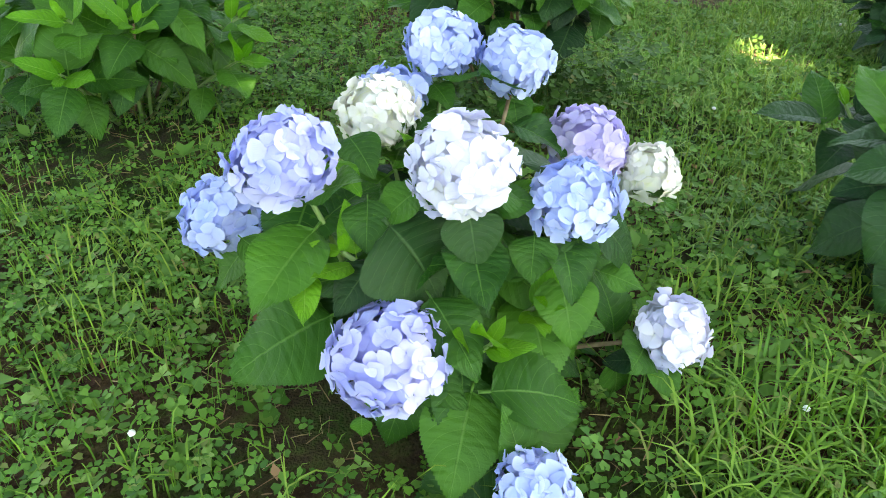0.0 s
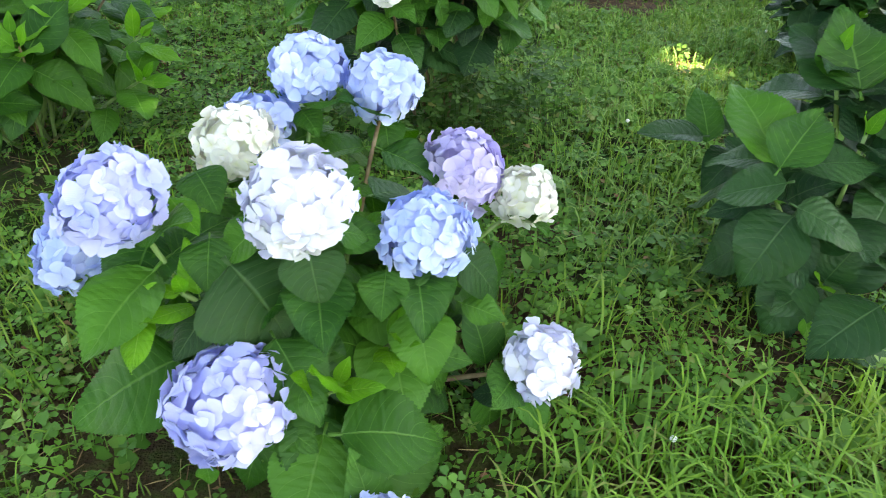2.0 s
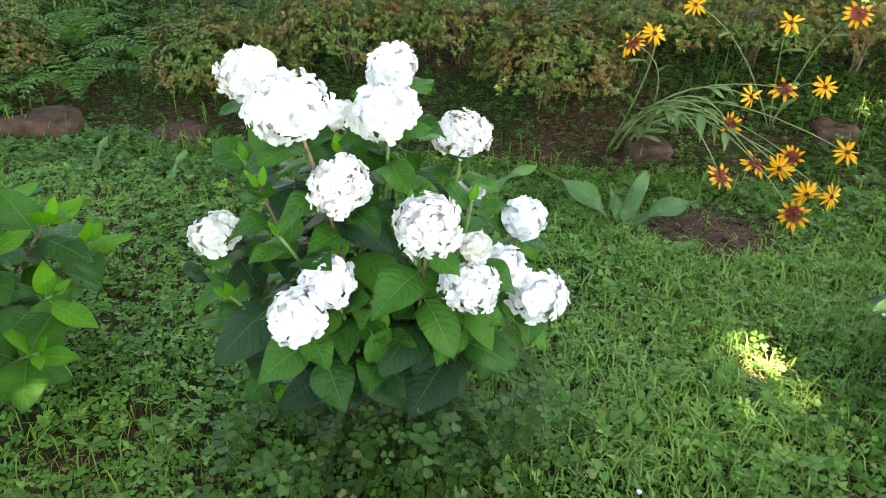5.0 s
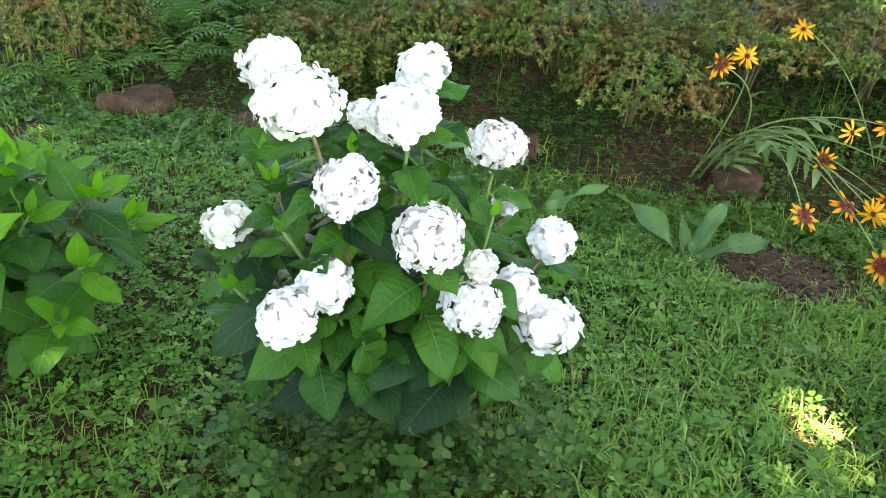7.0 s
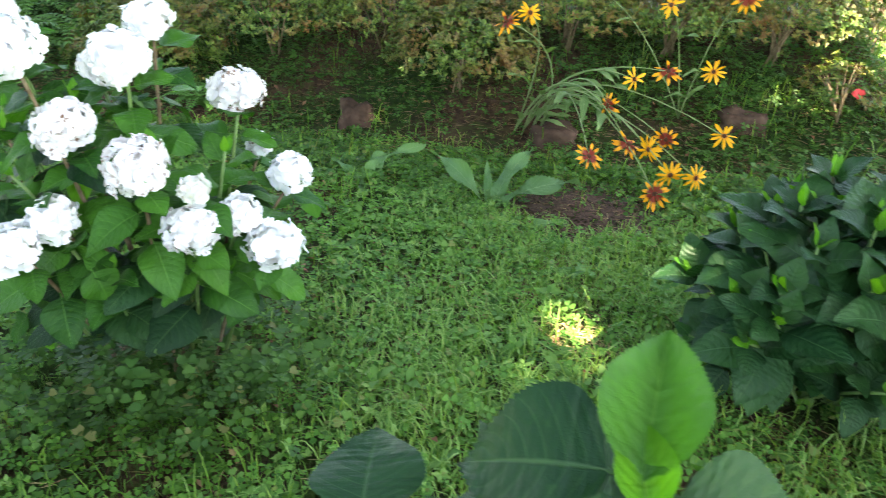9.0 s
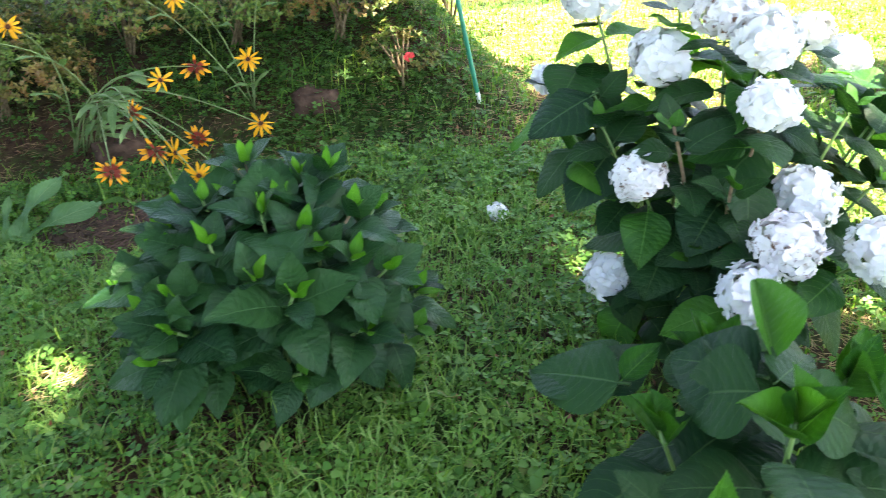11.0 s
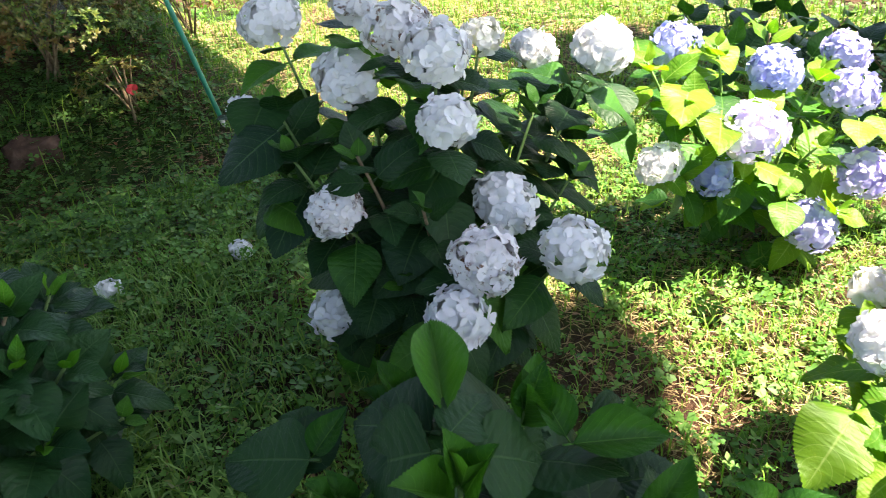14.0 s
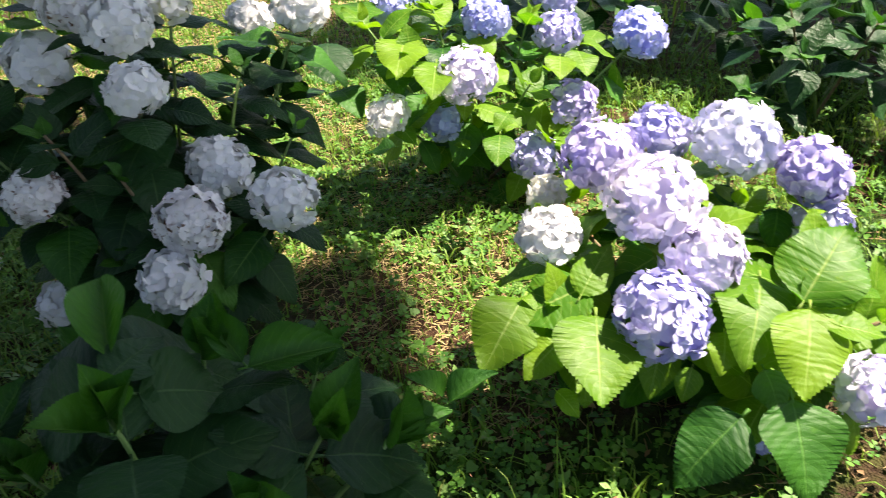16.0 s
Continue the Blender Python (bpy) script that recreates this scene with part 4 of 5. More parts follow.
def shrub(x, y, rx, ry, h, seed, label, leaf=0.031, count=520, per=9, material=None):
    """A dense small-leaved shrub: twigs from one foot and rosettes over lumpy mounds."""
    r = np.random.default_rng(seed)
    root = thing("azalea_shrub", (x, y, ground(x, y)), label, "shrub", "azaleas on the bank")
    for i in range(8):
        a, w = r.uniform(0, 6.28), r.uniform(0.2, 0.8)
        pts = bezier((r.normal() * 0.03, r.normal() * 0.03, -0.02), (rx * w * 0.3 * math.cos(a), ry * w * 0.3 * math.sin(a), h * 0.5), (rx * w * math.cos(a), ry * w * math.sin(a), h * (0.95 - 0.45 * w * w)), 4)
        child("branch", tube_mesh("branch", pts, [0.009, 0.007, 0.006, 0.004, 0.002], WOODY, 4), root)
    d = r.normal(size=(count, 3))
    d[:, 2] = np.abs(d[:, 2]) * 1.1 - 0.15
    d /= np.linalg.norm(d, axis=1, keepdims=True)
    lump = np.array([1 + 0.28 * noise.noise(Vector(q) * 2.6 + Vector((seed, 0, 0))) for q in d])[:, None]
    depth = r.uniform(0.55, 1.0, (count, 1)) ** 0.5
    c = d * lump * depth * np.array([[rx, ry, h * 0.62]]) + np.array([[0, 0, h * 0.36]])
    nrm = d + np.array([[0, 0, 0.7]])
    nrm /= np.linalg.norm(nrm, axis=1, keepdims=True)
    v, f = rosette_leaves(c, nrm, leaf, per, r, 0.2)
    ob = child("foliage", fast_mesh("foliage", v, f, material or AZALEA), root)
    ob["kind"] = "stuff"
    return root


for i, (x, y, rx, ry, h) in enumerate([
        (-3.3, 5.3, 0.6, 0.5, 0.75), (-1.5, 5.45, 0.55, 0.45, 0.55), (-0.75, 5.75, 0.6, 0.5, 0.75), (0.0, 5.85, 0.55, 0.45, 0.7), (0.55, 5.55, 0.5, 0.42, 0.6),
        (1.15, 6.0, 0.6, 0.5, 0.7), (1.8, 6.0, 0.6, 0.5, 0.75), (2.45, 6.0, 0.6, 0.45, 0.75), (2.9, 6.5, 0.6, 0.5, 0.8), (-2.0, 6.3, 0.8, 0.6, 0.9),
        (-0.3, 6.7, 0.9, 0.6, 0.9), (1.0, 7.0, 0.9, 0.6, 0.9), (2.2, 7.0, 0.9, 0.6, 0.95), (-3.4, 6.6, 0.9, 0.7, 1.0), (3.4, 7.4, 0.8, 0.6, 0.9), (-4.3, 5.6, 0.8, 0.6, 0.9)]):
    shrub(x, y, rx, ry, h, 60 + i, "low azalea shrub with small green and reddish leaves on bank", count=1350 if y < 6.2 else 650)


SCARLET = plain_material("scarlet_petal", (0.62, 0.03, 0.03), (0.75, 0.06, 0.05), 30, 0.55)
last_azalea = shrub(2.78, 5.62, 0.26, 0.22, 0.36, 90, "small azalea shrub with one scarlet blossom on bank", count=160)
child("blossom", floret_mesh(SCARLET, 77), last_azalea, pose(0.03, -0.2, 0.2, 55, 0, 10) @ Matrix.Diagonal((0.03, 0.03, 0.03, 1)), "scarlet blossom")


def fern(x, y, seed, fronds=9, length=0.5):
    root = thing("fern", (x, y, ground(x, y)), "green fern with arching fronds on the shady bank", "fern", "ferns")
    r = random.Random(seed)
    for i in range(fronds):
        a = 2 * math.pi * i / fronds + r.uniform(-0.3, 0.3)
        ln = length * r.uniform(0.75, 1.1)
        pts = bezier((0, 0, 0), (0.45 * ln * math.cos(a), 0.45 * ln * math.sin(a), 0.75 * ln), (ln * math.cos(a), ln * math.sin(a), 0.35 * ln), 16)
        verts, faces = tube_data(pts, [0.003] * 17, 3)
        for j in range(2, 17):
            p = pts[j]
            t = (pts[j] - pts[j - 1]).normalized()
            s = t.cross(Vector((0, 0, 1))).normalized()
            wide = 0.2 * ln * math.sin(math.pi * (j / 17) ** 0.8) + 0.008
            for side in (1, -1):
                n0 = len(verts)
                way = (s * side + t * 0.35).normalized()
                verts += [p, p + way * wide * 0.5 + t * 0.011, p + way * wide - Vector((0, 0, wide * 0.2)), p + way * wide * 0.5 - t * 0.011]
                faces.append((n0, n0 + 1, n0 + 2, n0 + 3))
        child("frond", mesh_of("frond", verts, faces, FERN), root)


for i, (x, y, ln) in enumerate([(-2.5, 5.3, 0.5), (-3.0, 4.9, 0.45), (-2.1, 5.6, 0.5), (-2.8, 5.8, 0.55), (-1.0, 5.15, 0.3)]):
    fern(x, y, 800 + i, length=ln)


def dock_plant(x, y, leaves, seed, label):
    root = thing("dock_plant", (x, y, ground(x, y)), label, "weed", "dock plants")
    r = random.Random(seed)
    for i, (bearing, length, rise) in enumerate(leaves):
        a, e = radians(bearing), radians(rise)
        way = Vector((math.cos(a) * math.cos(e), math.sin(a) * math.cos(e), math.sin(e)))
        child("leaf", DOCK_LEAVES[i % 3], root, leaf_matrix(way * length * 0.14, way, (0, -0.5, 0.8), length, r.uniform(0.5, 0.7)))


dock_plant(0.98, 4.12, [(152, 0.46, 42), (62, 0.40, 52), (20, 0.42, 36), (110, 0.26, 60), (205, 0.2, 25)], 1, "pale green dock plant with long wavy leaves beside mulch")
dock_plant(1.16, 3.96, [(20, 0.22, 22), (170, 0.18, 25), (290, 0.18, 12)], 2, "small dock plant with blue-green leaves in the lawn")
dock_plant(0.30, 4.28, [(35, 0.36, 45), (75, 0.28, 40), (160, 0.22, 40), (290, 0.22, 20)], 3, "dock plant with pale leaves behind the white hydrangea")
dock_plant(2.80, 4.86, [(80, 0.16, 40), (200, 0.14, 30)], 4, "single pale dock leaf standing in the clover")
dock_plant(-1.72, 4.25, [(100, 0.2, 75)], 5, "upright pale green dock leaf on the bank foot")
dock_plant(-1.25, 4.15, [(80, 0.2, 70), (0, 0.1, 30)], 6, "upright pale green dock leaf on the bank foot")
dock_plant(-0.55, 3.6, [(40, 0.16, 30), (150, 0.15, 25), (280, 0.15, 20)], 7, "small dock plant with blue-green leaves in the lawn")
dock_plant(1.62, 3.95, [(60, 0.12, 40), (180, 0.1, 30)], 8, "small dock plant with blue-green leaves in the lawn")


# ---- the coneflowers ----
def ray_mesh(material, seed):
    r = random.Random(seed)
    verts, uvs, faces = [], [], []
    for i, v in enumerate((0.0, 0.35, 0.75, 1.0)):
        half = (0.05, 0.115, 0.12, 0.03)[i]
        for c in (-1, 0, 1):
            verts.append((c * half, v, 0.10 * v - 0.3 * v * v * r.uniform(0.4, 1) - 0.03 * abs(c)))
            uvs.append((0.5 + c / 2, v))
    for i in range(3):
        for k in range(2):
            a = i * 3 + k
            faces.append((a, a + 1, a + 4, a + 3))
    return mesh_of("petal", verts, faces, material, uvs)


RAYS = {"y": [ray_mesh(YELLOW, i) for i in range(3)], "t": [ray_mesh(TWOTONE, i) for i in range(3)]}
bm = bmesh.new()
bmesh.ops.create_icosphere(bm, subdivisions=2, radius=1)
for v in bm.verts:
    v.co = Vector((v.co.x, v.co.y, v.co.z * 0.7 + 0.1)) * (1 + 0.08 * noise.noise(v.co * 9))
DISC = bpy.data.meshes.new("disc")
bm.to_mesh(DISC)
bm.free()
DISC.materials.append(CONE)


def coneflower(root, stem_points, kind, size, axis, seed, leaves=3):
    """A long bent stem with felted leaves and one flower at its end."""
    r = random.Random(seed)
    o = root.location
    pts = bezier(*stem_points, 10)
    child("stem", tube_mesh("stem", [p - o for p in pts], [(0.0048 if leaves > 2 else 0.0042) * (1 - 0.045 * i) for i in range(11)], FELT_STEM, 5), root)
    head = child("flower", tube_mesh("flower", [(0, 0, -0.012), (0, 0, -0.004), (0, 0, 0.002)], [0.004, 0.011, 0.012], FELT_STEM, 8), root, label="yellow coneflower" if kind == "y" else "yellow coneflower with mahogany centre")
    m = Vector(axis).normalized().to_track_quat("Z", "Y").to_matrix().to_4x4()
    m.translation = pts[-1] - o
    head.matrix_basis = m
    child("disc", DISC, head, Matrix.Diagonal((0.0115, 0.0115, 0.0115, 1)))
    count = r.choice((10, 12, 13))
    for i in range(count):
        ln = size * r.uniform(0.85, 1.1)
        child("petal", r.choice(RAYS[kind]), head, pose(0, 0, 0, 0, 0, 360 * i / count + r.uniform(-8, 8)) @ pose(0, 0.008, 0.003, r.uniform(-38, 16), r.uniform(-25, 25), 0) @ Matrix.Diagonal((ln, ln, ln, 1)))
    for i in range(leaves):
        k = 1 + int(i * 8 / max(1, leaves)) + r.randint(0, 1)
        t = (pts[k + 1] - pts[k]).normalized()
        side = t.cross(Vector((0, 0, 1))).normalized() * r.choice((1, -1))
        way = (t * 0.8 + side * 0.6 + Vector((0, 0, r.uniform(-0.5, 0.3)))).normalized()
        ln = r.uniform(0.12, 0.2)
        child("leaf", FELT_LEAVES[i % 3], root, leaf_matrix(pts[k] - o + way * 0.01, way, (0, -0.2, 1), ln, r.uniform(0.6, 1.0)))


cone_root = thing("coneflower_plant", (1.0, 5.2, ground(1.0, 5.2)), "leaning coneflower clump with grey-green stems and yellow flowers", "flower")
FLOWERS = [  # kind, place, size
    ("t", 1.73, 4.79, 0.4, 0.068),
    ("y", 1.57, 4.74, 0.36, 0.06),
    ("t", 1.46, 4.57, 0.27, 0.055),
    ("y", 2.01, 4.55, 0.18, 0.064),
    ("t", 1.57, 4.36, 0.16, 0.068),
    ("y", 1.66, 4.32, 0.16, 0.06),
    ("t", 1.74, 4.45, 0.17, 0.055),
    ("t", 1.4, 4.26, 0.12, 0.064),
    ("t", 1.7, 4.1, 0.04, 0.068),
    ("y", 1.76, 4.19, 0.1, 0.06),
    ("y", 1.87, 4.21, 0.09, 0.055),
    ("t", 0.95, 4.53, 0.63, 0.06),
    ("y", 1.05, 4.58, 0.67, 0.05)]
for i, (kind, x, y, z, size) in enumerate(FLOWERS):
    coneflower(cone_root, ((0.95 + 0.05 * (i % 4), 5.2 + 0.04 * (i % 3), ground(1.0, 5.2)), (1.15 + 0.06 * (i % 3), 4.98, 0.42 + 0.03 * (i % 5)), (x, y, z)), kind, size,
               (0.6 * math.sin(i * 2.1), -0.7, 0.45 + 0.6 * math.cos(i * 1.7)), 950 + i)
back_root = thing("coneflower_plant", (1.9, 5.5, ground(1.9, 5.5)), "tall coneflower clump with yellow flowers over the azaleas", "flower")
for i, (kind, x, y, z, size) in enumerate([("t", 2.07, 5.08, 0.72, 0.075), ("y", 1.69, 4.80, 0.71, 0.055), ("y", 1.96, 4.93, 0.38, 0.062), ("y", 1.33, 5.37, 0.67, 0.062)]):
    coneflower(back_root, ((1.9, 5.5, ground(1.9, 5.5)), (0.5 * (x + 1.9), 5.35, 0.7 * z + 0.1), (x, y, z)), kind, size, (0.2 * math.sin(i * 3.1), -0.7, 0.6), 980 + i, leaves=2)

# ---- the green stake ----
stake = thing("garden_stake", (3.24, 5.48, ground(3.24, 5.48)), "green plastic-coated garden stake leaning in the bank edge", "garden stake")
top = Vector((-0.22, 0.15, 1.15))
pipe = [top * (0.055 + 0.945 * i / 24) for i in range(25)]
child("pole", tube_mesh("pole", pipe, [0.0135 + (0.002 if i % 2 else 0) for i in range(25)], GREEN_PIPE, 10), stake)
child("foot", tube_mesh("foot", [top * -0.03, top * 0.03, top * 0.055], [0.01, 0.0145, 0.0145], WHITE_CAP, 10), stake, label="pale worn bottom end")


# ---- lawn plants ----
def lawn_mask(x, y):
    """How thickly the lawn grows: thin under bushes, on worn soil and at the sun spot."""
    bare = 0.0
    for bx, by, br in ((-0.05, 0.95, 0.28), (0.28, 2.62, 0.1), (2.12, 3.0, 0.36), (3.45, 2.75, 0.42), (1.42, 4.26, 0.42), (1.22, 4.2, 0.24), (1.46, 3.14, 0.2), (1.05, 1.25, 0.25), (-1.1, 2.2, 0.4), (4.2, 1.55, 0.35), (3.9, 2.35, 0.18), (3.75, 2.72, 0.38), (3.3, 2.45, 0.3)):
        d = math.hypot(x - bx, y - by) / br
        if d < 1:
            bare = max(bare, min(0.98, (1.25 if by > 4 else 0.72) * (1 - d * d) + 0.05))
    n = noise.noise(Vector((x * 1.6, y * 1.6, 7))) + 0.5 * noise.noise(Vector((x * 5, y * 5, 2)))
    return max(0.16, min(1.0, 1.0 + 0.75 * n)) * (1 - bare)


def scatter(count, seed, x0, x1, y0, y1, keep):
    r = np.random.default_rng(seed)
    xs, ys, us = r.uniform(x0, x1, count), r.uniform(y0, y1, count), r.uniform(0, 1, count)
    return np.array([(x, y, ground(x, y)) for x, y, u in zip(xs, ys, us) if u < keep(x, y)]), r


def clover_patch(count, seed, x0, x1, y0, y1, keep, size, tall):
    p, r = scatter(count, seed, x0, x1, y0, y1, keep)
    n = len(p)
    h = tall * r.uniform(0.2, 1.2, n) * np.array([0.75 + 0.9 * max(-0.5, noise.noise(Vector((q[0] * 6, q[1] * 6, seed)))) for q in p])
    s = size * r.uniform(0.6, 1.25, n)
    c = p + np.stack([r.normal(0, 0.006, n), r.normal(0, 0.006, n), h], axis=1)
    tilt = np.stack([r.normal(0, 0.38, n), r.normal(0, 0.38, n), np.ones(n)], axis=1)
    tilt /= np.linalg.norm(tilt, axis=1, keepdims=True)
    a0 = r.uniform(0, 6.283, n)
    ex = np.cross(tilt, np.array([[0.0, 1.0, 0.05]]))
    ex /= np.linalg.norm(ex, axis=1, keepdims=True)
    ey = np.cross(tilt, ex)
    per = 21
    v = np.empty((n, per, 3))
    faces = []
    for k in range(3):
        a = a0 + k * 2.0944
        d = ex * np.cos(a)[:, None] + ey * np.sin(a)[:, None]
        w = ex * -np.sin(a)[:, None] + ey * np.cos(a)[:, None]
        b = k * 6
        for j, (along, across, up) in enumerate(((0.05, 0, 0), (0.6, 0.5, 0.12), (1.02, 0.36, 0.06), (0.92, 0, 0.0), (1.02, -0.36, 0.06), (0.6, -0.5, 0.12))):
            v[:, b + j] = c + s[:, None] * (d * along + w * across + tilt * up)
        faces += [(b, b + 1, b + 2), (b, b + 2, b + 3), (b, b + 3, b + 4), (b, b + 4, b + 5)]
    v[:, 18], v[:, 19], v[:, 20] = p + np.array([[0.0012, 0, 0]]), p - np.array([[0.0012, 0, 0]]), c
    faces.append((18, 19, 20))
    f = (np.arange(n)[:, None, None] * per + np.array(faces)[None]).reshape(-1, 3)
    return v.reshape(-1, 3), f


def broad_weeds(count, seed, x0, x1, y0, y1, keep, leaf, per, low=0.015, high=0.06):
    """Low rosettes of pointed oval leaves."""
    p, r = scatter(count, seed, x0, x1, y0, y1, keep)
    p = p + np.stack([np.zeros(len(p)), np.zeros(len(p)), r.uniform(low, high, len(p))], axis=1)
    up = np.stack([r.normal(0, 0.2, len(p)), r.normal(0, 0.2, len(p)), np.ones(len(p))], axis=1)
    return rosette_leaves(p, up / np.linalg.norm(up, axis=1, keepdims=True), leaf, per, r, 0.27)


def blades(count, seed, x0, x1, y0, y1, keep, length, width=0.0035, lean=0.7):
    p, r = scatter(count, seed, x0, x1, y0, y1, keep)
    n = len(p)
    a = r.uniform(0, 6.283, n)
    d = np.stack([np.cos(a), np.sin(a), np.zeros(n)], axis=1)
    w = np.stack([-np.sin(a), np.cos(a), np.zeros(n)], axis=1) * (width * r.uniform(0.5, 1.3, n))[:, None]
    ln = (length * r.uniform(0.35, 1.3, n))[:, None]
    bend = r.uniform(0.1, 1.0, (n, 1)) * lean
    up = np.array([[0.0, 0.0, 1.0]])
    m1 = p + ln * (up * 0.45 + d * bend * 0.18)
    m2 = p + ln * (up * (0.82 - 0.15 * bend) + d * bend * 0.52)
    tip = p + ln * (up * (0.98 - 0.42 * bend) + d * bend * 0.95)
    v = np.stack([p - w * 0.7, p + w * 0.7, m1 - w, m1 + w, m2 - w * 0.75, m2 + w * 0.75, tip], axis=1)
    faces = np.array([(0, 1, 3), (0, 3, 2), (2, 3, 5), (2, 5, 4), (4, 5, 6)])
    f = (np.arange(n)[:, None, None] * 7 + faces[None]).reshape(-1, 3)
    return v.reshape(-1, 3), f


def litter(count, seed, x0, x1, y0, y1, keep, length, broad=1.0):
    p, r = scatter(count, seed, x0, x1, y0, y1, keep)
    n = len(p)
    a = r.uniform(0, 6.283, n)
    d = np.stack([np.cos(a), np.sin(a), r.normal(0, 0.15, n)], axis=1) * (length * r.uniform(0.3, 1.2, n))[:, None]
    w = np.stack([-np.sin(a), np.cos(a), np.zeros(n)], axis=1) * broad * r.uniform(0.0004, 0.0014, n)[:, None]
    c = p + np.array([[0, 0, 0.006]]) + np.stack([np.zeros(n), np.zeros(n), r.uniform(0, 0.012, n)], axis=1)
    v = np.stack([c - d - w, c - d + w, c + d + w, c + d - w, c + np.array([[0, 0, 0.003]])], axis=1)
    faces = np.array([(0, 1, 4), (1, 2, 4), (2, 3, 4), (3, 0, 4)])
    f = (np.arange(n)[:, None, None] * 5 + faces[None]).reshape(-1, 3)
    return v.reshape(-1, 3), f


def stuff(name, data, material, label, category):
    return tagged(new(name, fast_mesh(name, *data, material)), label, category, kind="stuff")


def lushness(x, y):
    return lawn_mask(x, y) * (1 - 0.55 * ease(3.4, 4.0, x))


def grassy(x, y):
    n = noise.noise(Vector((x * 0.8 + 4, y * 0.8, 1)))
    right = ease(0.3, 1.1, x) * (1 - ease(3.3, 4.0, y))
    return max(0.08, min(1, 0.26 + 0.7 * n + 0.15 * right + 0.45 * ease(0.6, 1.2, x) * ease(1.7, 2.3, y) * (1 - ease(4.0, 4.5, y)))) * min(1, lawn_mask(x, y) + 0.05)


def on_bank(x, y):
    bare = 0.75 * ease(4.75, 5.0, y) * (1 - ease(5.3, 5.6, y)) * (0.5 + noise.noise(Vector((x * 1.5, y * 1.5, 21))))
    return (1 - ease(2.9, 3.6, x)) * (0.95 if y > 4.3 else 0.3) * (1 - 0.55 * ease(-0.6, -0.1, x) * (1 - ease(1.0, 1.5, x)) * ease(4.6, 4.9, y)) * (1 - max(0, bare)) * (1 - 0.92 * max(0.0, 1 - math.hypot((x - 1.4) / 0.62, (y - 4.3) / 0.42) ** 2) ** 0.5 if math.hypot((x - 1.4) / 0.62, (y - 4.3) / 0.42) < 1 else 1 - max(0, bare))


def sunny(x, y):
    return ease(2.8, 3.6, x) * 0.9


stuff("clover", clover_patch(69000, 31, -2.6, 6.5, 0.25, 4.9, lushness, 0.0180, 0.06), CLOVER, "green clover leaves covering the lawn", "clover")
stuff("grass", blades(102000, 32, -2.6, 6.5, 0.25, 5.0, grassy, 0.085, 0.0021, 1.2), GRASS, "thin green grass blades among the clover", "grass")
stuff("tall_grass", blades(5200, 33, -2.2, 5.4, 0.3, 4.9, lambda x, y: 0.9 * max(0, noise.noise(Vector((x * 2.2, y * 2.2, 9))) * 2 - 0.1) * (0.15 + lawn_mask(x, y)), 0.19, 0.002, 1.0), GRASS, "taller tufts of arching grass in the lawn", "grass")
stuff("weeds", clover_patch(5200, 34, -2.4, 5.4, 0.4, 5.0, lambda x, y: 0.55 * lawn_mask(x, y), 0.032, 0.045), WEED, "broad-leaved weeds scattered in the lawn", "weeds")
stuff("pale_grass", blades(26000, 49, 0.3, 3.3, 1.4, 4.2, lambda x, y: 0.85 * ease(0.35, 0.8, x) * ease(1.4, 2.0, y) * (1 - ease(2.7, 3.3, x)) * min(1, 1.2 * lawn_mask(x, y)) * max(0.15, 0.6 + 0.9 * noise.noise(Vector((x * 1.5, y * 1.5, 30)))), 0.095, 0.0024, 1.3), PALE_GRASS, "pale yellow-green grass blades in the open lawn", "grass")
stuff("lawn_weeds", clover_patch(2600, 50, 0.5, 3.2, 1.5, 4.2, lambda x, y: 0.6 * lawn_mask(x, y), 0.026, 0.07), WEED, "larger leafy weeds rising from the open lawn", "weeds")
stuff("plantains", broad_weeds(900, 53, -2.4, 3.4, 0.4, 4.6, lambda x, y: lawn_mask(x, y) * max(0.1, 0.35 + noise.noise(Vector((x * 1.2, y * 1.2, 40)))), 0.055, 5), WEED, "low rosettes of broad pale green weeds in the lawn", "weeds")
stuff("sprigs", broad_weeds(5200, 54, -2.4, 4.4, 0.4, 4.9, lambda x, y: lawn_mask(x, y) * max(0.15, 0.5 + noise.noise(Vector((x * 1.6, y * 1.6, 44)))), 0.024, 7), PALE_GRASS, "small leafy weed sprigs among the clover", "weeds")
stuff("fallen_leaves", broad_weeds(3800, 55, -2.5, 4.6, 0.3, 5.6, lambda x, y: 0.25 + 0.5 * max(0, noise.noise(Vector((x * 1.1, y * 1.1, 61)))) + 0.5 * ease(4.5, 5.0, y), 0.034, 1, 0.006, 0.022), DEAD_LEAF, "brown fallen leaves lying in the lawn and bank foot", "litter")
stuff("dry_blades", litter(9000, 45, -2.6, 5.6, 0.2, 4.9, lambda x, y: 0.35 + 0.6 * max(0, noise.noise(Vector((x * 1.3, y * 1.3, 12)))) + 0.1 * ease(3.4, 4.0, x), 0.028), DRY_GRASS, "thin dry grass stems lying in the lawn", "litter")
stuff("meadow_grass", blades(7000, 46, 0.35, 1.3, 0.45, 1.6, lambda x, y: 0.9 * (1 - ease(0.8, 1.15, y) * 0.9) * ease(0.32, 0.55, x) * max(0.1, 0.7 + noise.noise(Vector((x * 6, y * 6, 3)))), 0.13, 0.0026, 1.5), GRASS, "longer thin grass at the lawn edge", "grass")
stuff("dry_litter", litter(11000, 35, -2.6, 5.6, 0.2, 5.0, lambda x, y: 1.05 - 0.75 * lawn_mask(x, y), 0.03), STRAW, "dry brown stems and leaf bits on soil", "litter")
